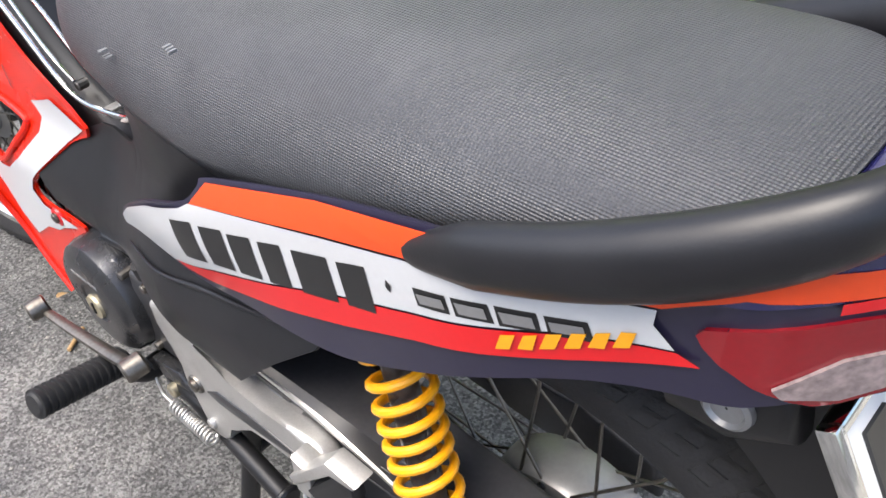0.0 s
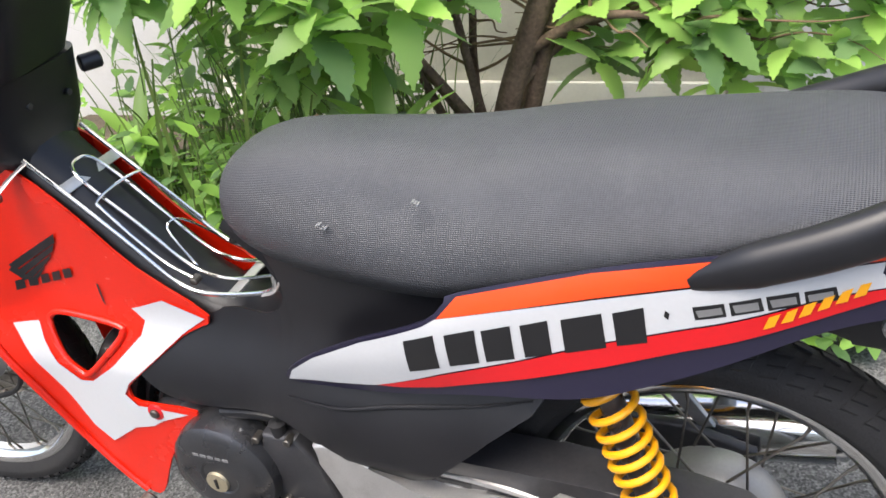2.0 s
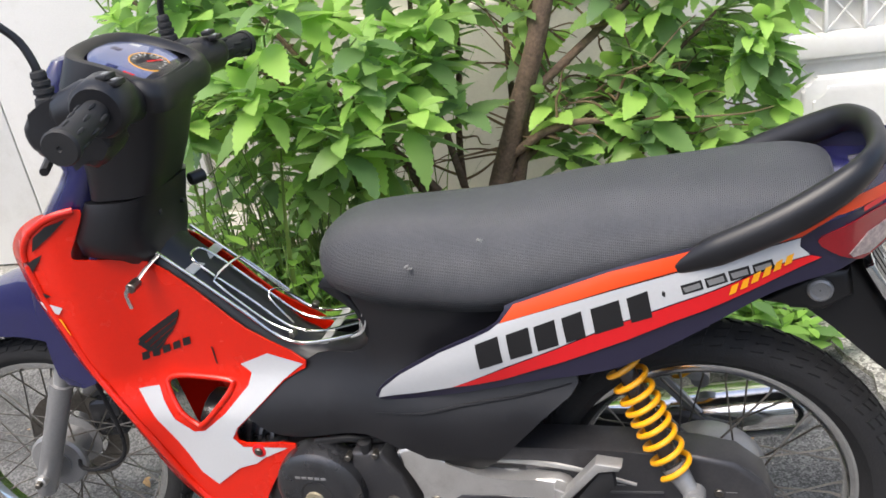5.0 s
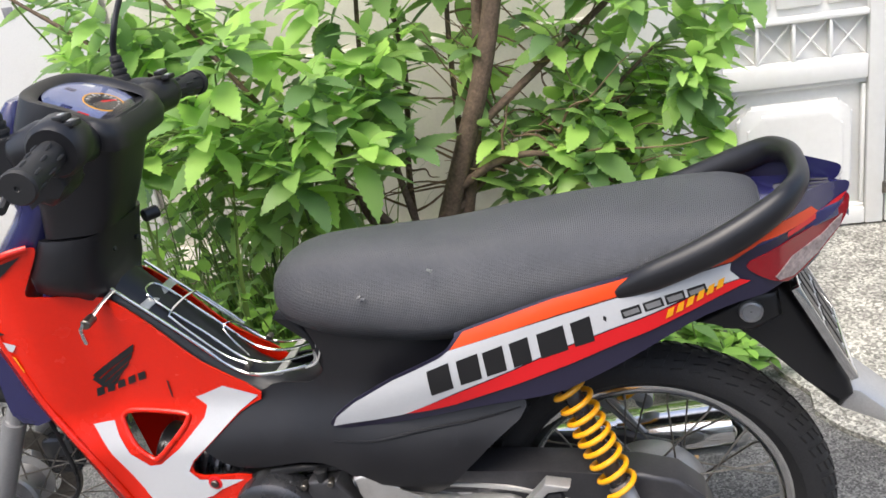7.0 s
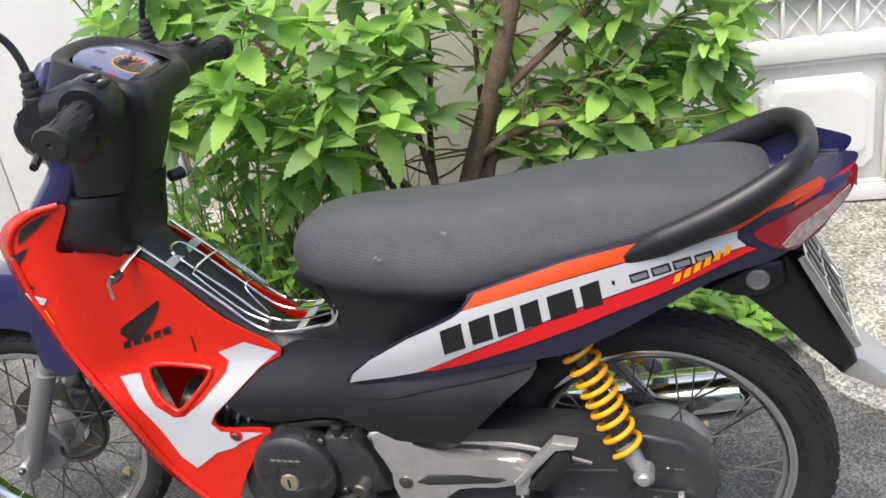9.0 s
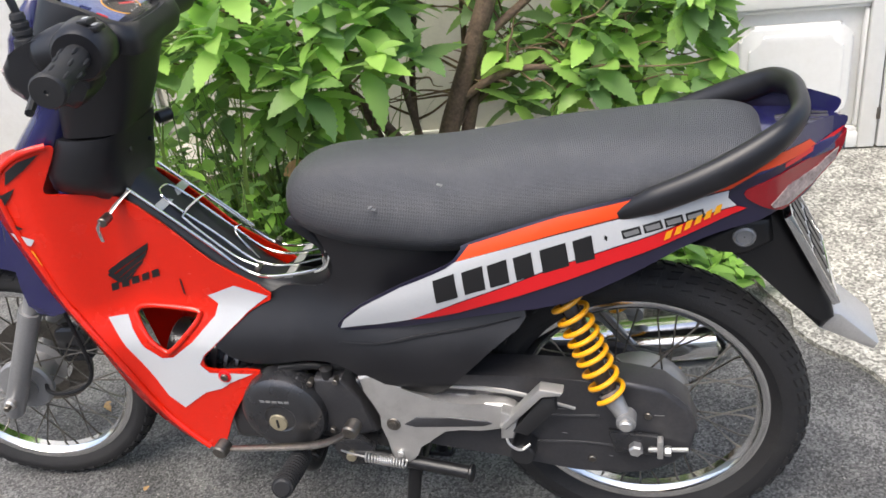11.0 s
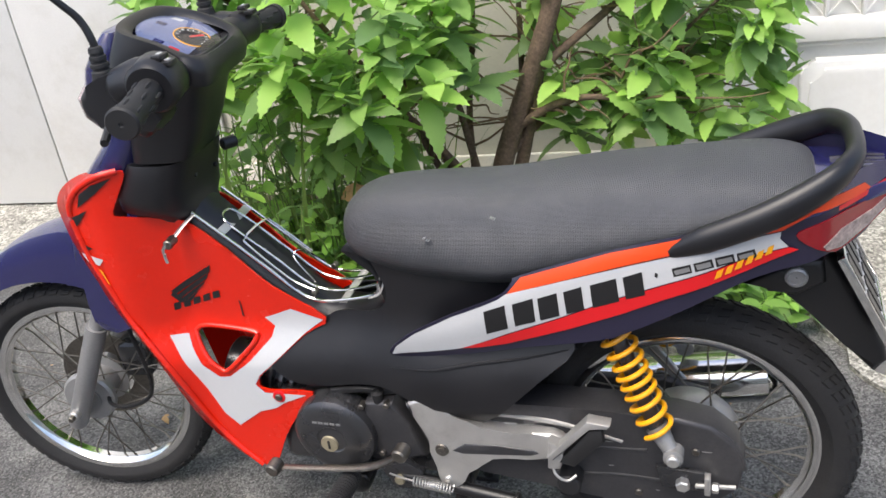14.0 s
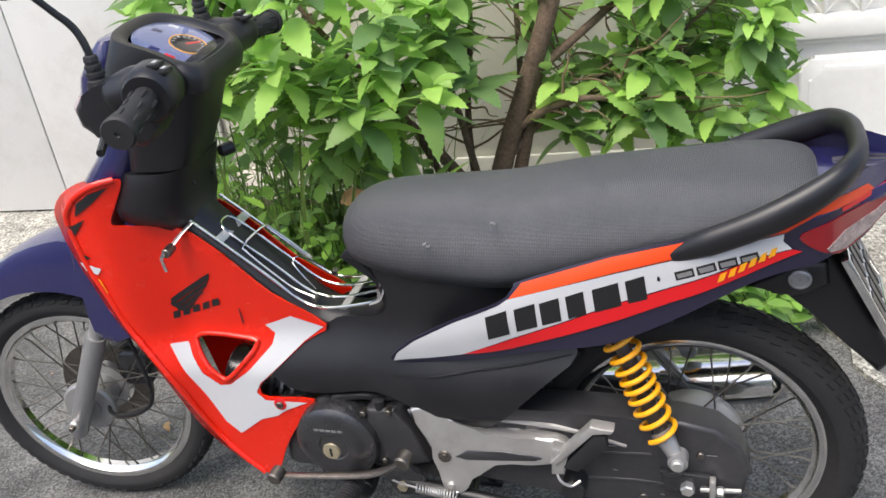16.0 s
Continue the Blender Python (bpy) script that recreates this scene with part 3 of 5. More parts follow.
STRIPE = [(-0.956, 0.499), (-0.926, 0.495), (-0.92, 0.47), (-0.904, 0.432), (-0.872, 0.407), (-0.849, 0.41), (-0.8, 0.446), (-0.75, 0.494), (-0.742, 0.515), (-0.761, 0.531), (-0.741, 0.538), (-0.703, 0.553), (-0.641, 0.533), (-0.682, 0.504), (-0.782, 0.419), (-0.797, 0.396), (-0.781, 0.378), (-0.693, 0.38), (-0.743, 0.357), (-0.765, 0.342), (-0.802, 0.33), (-0.857, 0.29), (-0.884, 0.317), (-0.921, 0.407)]
for s in (False, True):
    ls = part("leg_shield", shell([LS, HOLE], leg_y, 0.004, 0.0125, 0, s, 3), RED, bike, "glossy red leg shield with a white stripe")
    part("stripe", shell([STRIPE], leg_y, 0.0, 0.0125, 0.0022, s, 0), WHITE, ls, "white stripe decal")
    rim = [Vector((x, leg_y(x, z) - 0.002, z)) for x, z in HOLE]
    if s:
        rim = [Vector((p.x, -p.y, p.z)) for p in rim]
    part("vent_rim", tube(rim, 0.005, 10, n=5, loop=True), RED, ls)
    edge = LS[18:] + LS[:1]
    ed = [Vector((x, leg_y(x, z) * (-1 if s else 1), z)) for x, z in edge]
    part("rolled_edge", tube(ed, 0.006, 10, n=5), RED, ls)
    fl = [Vector((p.x - 0.07, p.y * 0.62, p.z - 0.015)) for p in ed]
    bm = bmesh.new()
    rings(bm, [spline(ed, 4), spline(fl, 4)], closed_ring=False, caps=False)
    bmesh.ops.solidify(bm, geom=bm.faces[:], thickness=0.003)
    part("front_face", bm, RED, ls)
    sy = 1 if s else -1
    x, z = -0.752, 0.371
    y = leg_y(x, z) * -sy
    part("washer", revolve([(0, 0.001), (0, 0.014), (0.003, 0.013), (0.004, 0.001)], (x, -y * -1 if s else y, z), (0, -1 if not s else 1, 0), 20), DEEP_RED, ls)
    part("bolt", rod((x, (y if not s else -y) + sy * 0.002, z), (x, (y if not s else -y) + sy * 0.008, z), 0.0075, 12), STEEL, ls)
    if not s:
        # wing-shaped emblem as plain bars, and a bar for the name below it
        for q in ([(-0.939, 0.588), (-0.849, 0.64), (-0.854, 0.625), (-0.934, 0.578)],
                  [(-0.934, 0.575), (-0.856, 0.623), (-0.864, 0.61), (-0.926, 0.569)],
                  [(-0.927, 0.567), (-0.867, 0.606), (-0.875, 0.596), (-0.918, 0.562)],
                  [(-0.918, 0.561), (-0.88, 0.591), (-0.89, 0.582), (-0.91, 0.56)],
                  [(-0.935, 0.586), (-0.941, 0.58), (-0.929, 0.559), (-0.92, 0.561)],
                  [(-0.94, 0.561), (-0.929, 0.562), (-0.931, 0.547), (-0.942, 0.546)],
                  [(-0.924, 0.562), (-0.911, 0.564), (-0.914, 0.549), (-0.926, 0.548)],
                  [(-0.905, 0.566), (-0.889, 0.571), (-0.892, 0.556), (-0.908, 0.551)],
                  [(-0.882, 0.573), (-0.866, 0.579), (-0.869, 0.564), (-0.885, 0.558)],
                  [(-0.86, 0.581), (-0.844, 0.586), (-0.846, 0.571), (-0.862, 0.566)]):
            part("emblem_bar", shell([q], leg_y, 0.0, 0.0125, 0.0025, False, 0), INK, ls)
        for q, mt in (([(-1.034, 0.808), (-1.005, 0.825), (-0.973, 0.831), (-1.001, 0.809), (-1.046, 0.782)], INK),
                      ([(-1.066, 0.762), (-1.027, 0.778), (-1.041, 0.764), (-1.068, 0.738)], INK),
                      ([(-1.064, 0.728), (-1.059, 0.708), (-1.042, 0.699), (-1.057, 0.696)], INK),
                      ([(-1.071, 0.69), (-1.028, 0.677), (-1.04, 0.664), (-1.062, 0.672)], WHITE),
                      ([(-1.059, 0.663), (-1.039, 0.654), (-1.031, 0.623), (-1.047, 0.637)], YELLOW)):
            part("decal_bar", shell([q], leg_y, 0.0, 0.0125, 0.0025, False, 0), mt, ls)
        part("crack", shell([[(-0.808, 0.566), (-0.805, 0.564), (-0.805, 0.529), (-0.808, 0.534)]], leg_y, 0.0, 0.0125, 0.002, False, 0), INK, ls)

# centre cover: tunnel, flanks and neck
def ring_tunnel(x, z, w, h, n=12):
    out = []
    for j in range(n + 1):
        a = math.pi * j / n
        out.append(Vector((x, -w * math.copysign(abs(math.cos(a)) ** 0.7, math.cos(a)), z - h + h * math.sin(a) ** 0.6)))
    return out


bm = bmesh.new()
secs = [(-0.9, 0.78, 0.06, 0.14), (-0.86, 0.735, 0.06, 0.12), (-0.80, 0.678, 0.058, 0.11), (-0.74, 0.62, 0.056, 0.1), (-0.68, 0.562, 0.054, 0.09), (-0.64, 0.54, 0.054, 0.09), (-0.59, 0.535, 0.056, 0.09), (-0.545, 0.55, 0.058, 0.09), (-0.515, 0.575, 0.056, 0.06), (-0.508, 0.61, 0.056, 0.035), (-0.53, 0.655, 0.06, 0.025), (-0.56, 0.695, 0.06, 0.02), (-0.5, 0.7, 0.07, 0.03)]
rings(bm, [ring_tunnel(*s) for s in secs], closed_ring=False, caps=False)
bmesh.ops.recalc_face_normals(bm, faces=bm.faces[:])
bmesh.ops.solidify(bm, geom=bm.faces[:], thickness=0.004)
cover = part("centre_cover", bm, SATIN, bike, "satin black centre cover", 50)
FLANK = [(-0.618, 0.545), (-0.69, 0.5), (-0.757, 0.455), (-0.74, 0.428), (-0.679, 0.402), (-0.578, 0.42), (-0.511, 0.426), (-0.43, 0.402), (-0.358, 0.378), (-0.327, 0.386), (-0.229, 0.485), (-0.17, 0.54), (-0.2, 0.6), (-0.24, 0.688), (-0.32, 0.672), (-0.42, 0.675), (-0.5, 0.7), (-0.558, 0.714), (-0.53, 0.66), (-0.506, 0.61), (-0.515, 0.575), (-0.55, 0.552)]
for s in (False, True):
    part("flank", shell([FLANK], body_y, 0.004, 0.02, 0, s, 3), SATIN, cover)
    zz = [(-0.50, 0.474), (-0.42, 0.487), (-0.34, 0.505), (-0.25, 0.522), (-0.18, 0.54)]
    pts = [Vector((x, (body_y(x, z) - 0.003) * (-1 if s else 1), z)) for x, z in zz]
    part("crease", tube(pts, [0.001, 0.003, 0.001], 8), SATIN, cover)
    strip = [(-0.548, 0.716), (-0.50, 0.697), (-0.42, 0.675), (-0.32, 0.668), (-0.24, 0.684)]
    pts = [Vector((x, (body_y(x, z) - 0.006) * (-1 if s else 1), z)) for x, z in strip]
    part("seat_lip", tube(pts, 0.006, 8), SATIN, cover)
part("inner_frame", box(-0.5, -0.2, -0.045, 0.045, 0.44, 0.64, 0.02), INK, cover)
part("steering_tube", tube([(-0.98, 0, 0.62), (-0.93, 0, 0.78)], 0.03, 14, smooth=False), INK, cover)
part("air_duct", tube([(-0.86, 0.0, 0.5), (-0.8, 0.0, 0.5), (-0.72, 0.0, 0.44)], 0.024, 14), BLACK, cover)

bm = bmesh.new()
rings(bm, [rsect((a + b) / 2, 0, z, (b - a) / 2, w, 28, 3.2) for z, a, b, w in ((0.64, -0.97, -0.82, 0.045), (0.7, -0.985, -0.85, 0.055), (0.735, -0.995, -0.864, 0.072), (0.757, -1.005, -0.866, 0.1), (0.79, -1.0, -0.864, 0.108), (0.846, -0.97, -0.84, 0.093))])
part("neck_cover", bm, SATIN, bike, "satin black steering neck cover", 50)

# handlebar cover, turned a little with the bars
HB = Matrix.Translation((-0.83, 0, 0)) @ Matrix.Rotation(STEER * 0.9, 4, "Z") @ Matrix.Translation((0.83, 0, 0))


def hpart(name, bm, material, parent, label="", sharp=45):
    bm.transform(HB)
    return part(name, bm, material, parent, label, sharp)


bm = bmesh.new()
rings(bm, [rsect((a + b) / 2, 0, z, (b - a) / 2, w, 36, 4.0) for z, a, b, w in ((0.85, -0.955, -0.836, 0.08), (0.9, -0.945, -0.81, 0.085), (0.95, -0.945, -0.79, 0.093), (0.99, -0.945, -0.772, 0.102), (1.015, -0.94, -0.764, 0.106), (1.028, -0.93, -0.772, 0.1))])
hcover = hpart("handlebar_cover", bm, SATIN, bike, "satin black handlebar cover")
# hood round the gauge
hood_in = [Vector((-0.752, -0.07, 1.03)), Vector((-0.8, -0.078, 1.05)), Vector((-0.855, -0.062, 1.07)), Vector((-0.868, 0, 1.076)), Vector((-0.855, 0.062, 1.07)), Vector((-0.8, 0.078, 1.05)), Vector((-0.752, 0.07, 1.03)), Vector((-0.742, 0, 1.025))]
hood_top = [Vector((-0.738, -0.095, 1.026)), Vector((-0.8, -0.1, 1.06)), Vector((-0.87, -0.082, 1.084)), Vector((-0.886, 0, 1.09)), Vector((-0.87, 0.082, 1.084)), Vector((-0.8, 0.1, 1.06)), Vector((-0.738, 0.095, 1.026)), Vector((-0.727, 0, 1.018))]
hood_out = [Vector((-0.738, -0.094, 0.985)), Vector((-0.8, -0.1, 1.0)), Vector((-0.9, -0.1, 1.0)), Vector((-0.925, 0, 1.0)), Vector((-0.9, 0.1, 1.0)), Vector((-0.8, 0.1, 1.0)), Vector((-0.738, 0.094, 0.985)), Vector((-0.735, 0, 0.98))]
for p in hood_in + hood_top + hood_out:
    p.x -= 0.026
bm = bmesh.new()
mid1 = [(p + q) / 2 + Vector((0, 0, 0.006)) for p, q in zip(hood_in, hood_top)]
mid2 = [(p + q) / 2 + (p - Vector((-0.856, 0, p.z))) * 0.05 for p, q in zip(hood_top, hood_out)]
rings(bm, [spline(h, 6, True) for h in (hood_in, mid1, hood_top, mid2, hood_out)], caps=False)
hpart("gauge_hood", bm, SATIN, hcover, sharp=60)
gm = Matrix.Translation((-0.83, 0, 1.048)) @ Matrix.Rotation(radians(25), 4, "Y") @ Matrix.Diagonal((0.07, 0.082, 0.045, 1))


def gdisc(r, z, h, sides=40):
    b = revolve([(0, 1e-4), (0, r), (h, r * 0.985), (h, 1e-4)], (0, 0, z), (0, 0, 1), sides)
    b.transform(gm)
    return b


gauge = hpart("gauge", gdisc(1.0, -0.3, 0.2), GAUGE, hcover, "round gauge panel under clear glass")
b = revolve([(0, 0.4), (0.03, 0.4), (0.03, 0.43), (0, 0.43)], (0.26, 0, -0.09), (0, 0, 1), 40, closed=True)
b.transform(gm)
hpart("dial_ring", b, YELLOW, gauge)
b = revolve([(0, 1e-3), (0.012, 1e-3), (0.012, 0.4), (0, 0.4)], (0.26, 0, -0.1), (0, 0, 1), 40)
b.transform(gm)
hpart("dial", b, GRIP, gauge, "dark dial face")
for i in range(11):
    a = radians(200 - i * 22)
    b = box(-0.035, 0.035, -0.014, 0.014, 0, 0.02, 0)
    b.transform(gm @ Matrix.Translation((0.26, 0, 0)) @ Matrix.Rotation(a, 4, "Z") @ Matrix.Translation((0.33, 0, -0.09)))
    hpart("dial_mark", b, WHITE, gauge)
b = box(-0.06, 0.32, -0.03, 0.03, 0, 0.03, 0)
b.transform(gm @ Matrix.Translation((0.26, 0, 0)) @ Matrix.Rotation(radians(60), 4, "Z") @ Matrix.Translation((0, 0, -0.07)))
hpart("needle", b, DEEP_RED, gauge)
for x, y, mt in ((0.2, -0.78, DEEP_RED), (-0.2, -0.7, BLUE), (-0.55, 0.1, BLUE), (-0.4, 0.6, WHITE)):
    b = box(x - 0.12, x + 0.12, y - 0.08, y + 0.08, -0.095, -0.075, 0)
    b.transform(gm)
    hpart("warning_lamp", b, mt, gauge)
b = revolve([(0.02, 1.02), (0.16, 0.9), (0.26, 0.6), (0.3, 1e-3)], (0, 0, -0.05), (0, 0, 1), 40)
b.transform(gm)
gl = hpart("gauge_glass", b, GLASS, hcover, "clear curved gauge glass")
gl.visible_shadow = False
# blue cowl in front of the cover
bm = bmesh.new()
rings(bm, [rsect((a + b) / 2, 0, z, (b - a) / 2, w, 32, 2.6) for z, a, b, w in ((0.78, -1.1, -0.96, 0.095), (0.83, -1.06, -0.94, 0.097), (0.88, -1.01, -0.915, 0.088), (0.9, -0.995, -0.905, 0.084), (0.93, -1.01, -0.9, 0.082), (0.97, -1.02, -0.9, 0.088), (1.02, -0.995, -0.9, 0.092), (1.055, -0.965, -0.9, 0.085), (1.075, -0.945, -0.905, 0.07))])
cowl = part("headlight_cowl", bm, BLUE, bike, "glossy navy headlight cowl", 50)
bm = bmesh.new()
rings(bm, [rsect(-1.0, 0, z, a, w, 24, 2.4) for z, a, w in ((0.9, 0.02, 0.05), (0.93, 0.035, 0.075), (0.965, 0.035, 0.08), (0.99, 0.02, 0.05))])
part("headlight", bm, LENS_CLEAR, cowl, "clear headlight lens")
for s in (-1, 1):
    part("indicator", box(-0.985, -0.945, s * 0.096 - 0.01, s * 0.096 + 0.01, 0.955, 0.985, 0.008, segs=3), LENS_CLEAR, cowl)

# bars: arms, switches, grips, mirrors
GL, GR = Vector((-0.708, -0.36, 1.026)), Vector((-0.815, 0.312, 0.998))
for s, end in ((-1, GL), (1, GR)):
    inner = Vector((-0.735, -0.235, end.z + 0.012)) if s < 0 else Vector((-0.825, 0.2, end.z + 0.01))
    k_ = 1.0 if s < 0 else 0.8
    root = HB @ Vector((-0.82, s * 0.08, 1.005))
    arm = part("handlebar_arm", tube([root, root.lerp(inner, 0.5), inner], [0.034, 0.031, 0.033], 18), SATIN, hcover)
    g = part("grip", tube([inner, inner.lerp(end, 0.1), inner.lerp(end, 0.12), inner.lerp(end, 0.96), end], [0.026, 0.022, 0.019, 0.0205, 0.0205], 22, smooth=False), GRIP, bike, "ribbed black rubber grip")
    d = (end - inner).normalized()
    part("end_cap", revolve([(0, 1e-4), (0, 0.0235), (0.01, 0.0245), (0.014, 0.022), (0.014, 0.004), (0.008, 1e-4)], end - d * 0.012, d, 24), GRIP, g)
    for k in range(6):
        for q in range(3):
            a = 2 * math.pi * k / 6 + q * 0.3
            side = d.cross(Vector((0, 0, 1))).normalized()
            up = side.cross(d)
            c = inner.lerp(end, 0.3 + q * 0.24) + (side * math.cos(a) + up * math.sin(a)) * 0.0198
            part("grip_rib", tube([c - d * 0.011, c - d * 0.006, c + d * 0.006, c + d * 0.011], [0.0008, 0.0026, 0.0026, 0.0008], 6), GRIP, g)
    sw = part("switch_box", revolve([(-0.045, 0.001), (-0.045, 0.034 * k_), (-0.034, 0.04 * k_), (0.008, 0.04 * k_), (0.018, 0.034 * k_), (0.018, 0.001)], inner, d, 24), SATIN, bike, "black switch housing")
    part("lever_perch", tube([inner + Vector((0.0, -s * 0.03, 0)), inner + Vector((-0.035, -s * 0.022, 0.0)), inner + Vector((-0.075, -s * 0.015, -0.006)), inner + Vector((-0.088, -s * 0.01, -0.008))], [0.034, 0.036, 0.027, 0.012], 18), SATIN, sw)
    for k in range(2):
        c = inner + Vector((0.014 + 0.012 * k, -s * 0.012, 0.041 - 0.009 * k))
        part("button", box(c.x - 0.008, c.x + 0.008, c.y - 0.012, c.y + 0.012, c.z - 0.006, c.z + 0.002, 0.002), INK, sw)
        part("button_mark", box(c.x - 0.003, c.x + 0.003, c.y - 0.004, c.y + 0.004, c.z + 0.002, c.z + 0.0032, 0), WHITE, sw)
    lever = part("lever", tube([inner + Vector((-0.035, 0, -0.02)), inner + Vector((-0.06, s * 0.02, -0.03)), end + Vector((-0.055, -s * 0.02, -0.035))], [0.008, 0.007, 0.006], 8), SATIN, bike)
    b0 = Vector((-0.846, -0.2, 1.05)) if s < 0 else Vector((-0.9, 0.2, 1.045))
    st = [b0, b0 + Vector((0.0, 0, 0.045)), b0 + Vector((-0.012 * (1 if s < 0 else -1), 0, 0.08)), b0 + Vector((-0.03 if s < 0 else 0.02, s * 0.012, 0.11)), b0 + Vector((-0.055 if s < 0 else 0.035, s * 0.03, 0.15))]
    mir = part("mirror", tube(st, [0.007, 0.006, 0.006, 0.0055, 0.0055], 10), SATIN, bike, "black mirror on a bent stem")
    part("rubber_boot", revolve([(-0.014, 0.018), (0.002, 0.0155), (0.004, 0.0125), (0.008, 0.0125), (0.009, 0.0145), (0.014, 0.014), (0.015, 0.0115), (0.019, 0.0115), (0.02, 0.013), (0.025, 0.0125), (0.026, 0.0105), (0.03, 0.0105), (0.031, 0.0115), (0.038, 0.01), (0.04, 0.0065)], b0, (0, 0, 1), 18), GRIP, mir)
    part("mirror_base", tube([b0 + Vector((0, 0, -0.035)), b0 + Vector((0, 0, -0.008))], [0.022, 0.018], 14, smooth=False), SATIN, mir)
    c = st[-1] + Vector((0.004, s * 0.03, 0.03))
    head = revolve([(-0.022, 0.002), (-0.02, 0.03), (-0.01, 0.045), (0.004, 0.05), (0.006, 0.046), (0.004, 0.002)], (0, 0, 0), (1, 0, 0.1), 28)
    head.transform(Matrix.Translation(c) @ Matrix.Diagonal((1, 1.25, 0.8, 1)))
    part("mirror_head", head, SATIN, mir)
    gg = revolve([(0.005, 0.001), (0.005, 0.044), (0.007, 0.044), (0.007, 0.001)], (0, 0, 0), (1, 0, 0.1), 28)
    gg.transform(Matrix.Translation(c) @ Matrix.Diagonal((1, 1.25, 0.8, 1)))
    part("mirror_glass", gg, MIRROR, mir, "mirror glass")
part("lever_shroud", prism([(-0.877, 1.02), (-0.841, 1.046), (-0.797, 1.059), (-0.751, 1.06), (-0.732, 1.039), (-0.733, 1.002), (-0.75, 0.976), (-0.779, 0.953), (-0.803, 0.967), (-0.838, 0.97), (-0.872, 0.985)], -0.235, -0.185, 0.014, smooth=3, segs=4), SATIN, hcover, "rounded black lever shroud")
part("ignition_knob", rod((-0.862, 0.085, 0.815), (-0.846, 0.11, 0.815), 0.012, 16), INK, bike)
for z, y in ((0.8, -0.02), (0.79, 0.05)):
    part("cover_screw", rod((-0.866, y, z), (-0.858, y, z), 0.005, 10), INK, cover)

# seat
bm = bmesh.new()
SEC = [(-0.578, 0.702, 0.728, 0.03), (-0.57, 0.692, 0.749, 0.058), (-0.55, 0.6818, 0.766, 0.082), (-0.51, 0.6719, 0.779, 0.1), (-0.45, 0.6612, 0.785, 0.112), (-0.38, 0.657, 0.7881, 0.12), (-0.31, 0.657, 0.7907, 0.127), (-0.25, 0.664, 0.7971, 0.132), (-0.18, 0.683, 0.8081, 0.135), (-0.1, 0.709, 0.816, 0.137), (-0.02, 0.7341, 0.821, 0.136), (0.06, 0.7681, 0.825, 0.13), (0.12, 0.793, 0.824, 0.118), (0.155, 0.803, 0.82, 0.098), (0.172, 0.81, 0.816, 0.07), (0.178, 0.815, 0.812, 0.03)]
fine = spline([(a, b, c) for a, b, c, d in SEC], 4)
wid = spline([(a, d, 0) for a, b, c, d in SEC], 4)
secs = []
for p, q in zip(fine, wid):
    x, lo, hi, w = p[0], p[1], p[2], q[1]
    h = hi - lo
    ring = [Vector((x, -w * 0.9, lo))]
    for j in range(23):
        a = math.pi * j / 22
        c, s_ = math.cos(a), math.sin(a)
        ring.append(Vector((x, -w * math.copysign(abs(c) ** 0.75, c), lo + h * (0.22 + 0.78 * s_ ** 0.88))))
    ring.append(Vector((x, w * 0.9, lo)))
    secs.append(ring)
rings(bm, secs)
seat = part("seat", bm, SEAT, bike, "long black textured vinyl seat with small scuffs", 70)
for x, y, z, r in ((-0.283, -0.113, 0.776, 0.003), (-0.398, -0.11, 0.735, 0.004)):
    for k in range(5):
        o = Vector((random.uniform(-1, 1) * 0.005, 0, random.uniform(-1, 1) * 0.003))
        part("scuff", box(x + o.x - 0.0012, x + o.x + 0.0012, y - 0.011, y - 0.004, z + o.z - 0.0005, z + o.z + 0.0005, 0), SILVER, seat)

# side panels with their coloured bands
PANEL = [(-0.496, 0.502), (-0.485, 0.524), (-0.443, 0.56), (-0.362, 0.612), (-0.28, 0.655), (-0.257, 0.678), (-0.243, 0.69), (-0.105, 0.739), (-0.02, 0.764), (0.033, 0.777), (0.096, 0.792), (0.169, 0.824), (0.228, 0.842), (0.251, 0.804), (0.272, 0.78), (0.249, 0.74), (0.222, 0.728), (0.205, 0.728), (0.176, 0.719), (0.095, 0.695), (0.034, 0.665), (-0.022, 0.632), (-0.081, 0.6), (-0.125, 0.583), (-0.216, 0.563), (-0.324, 0.535), (-0.456, 0.501)]
BANDS = [("white_band", WHITE, [(-0.492, 0.504), (-0.481, 0.524), (-0.442, 0.557), (-0.363, 0.608), (-0.281, 0.65), (-0.266, 0.661), (-0.171, 0.691), (-0.104, 0.712), (-0.02, 0.737), (0.033, 0.751), (0.085, 0.761), (0.131, 0.77), (0.13, 0.759), (0.142, 0.746), (0.086, 0.733), (-0.02, 0.694), (-0.106, 0.66), (-0.189, 0.621), (-0.27, 0.585), (-0.304, 0.568), (-0.358, 0.541), (-0.419, 0.522)]),
         ("orange_band", ORANGE, [(-0.264, 0.662), (-0.242, 0.688), (-0.105, 0.737), (-0.02, 0.761), (0.04, 0.778), (0.097, 0.789), (0.17, 0.814), (0.238, 0.819), (0.251, 0.804), (0.171, 0.796), (0.133, 0.772), (0.085, 0.763), (0.033, 0.753), (-0.02, 0.739), (-0.104, 0.714), (-0.171, 0.692)]),
         ("red_band", DEEP_RED, [(-0.356, 0.542), (-0.304, 0.567), (-0.27, 0.583), (-0.189, 0.619), (-0.106, 0.658), (-0.02, 0.692), (0.086, 0.731), (0.143, 0.745), (0.156, 0.741), (0.087, 0.711), (-0.021, 0.667), (-0.093, 0.634), (-0.177, 0.6), (-0.272, 0.563), (-0.322, 0.549)])]
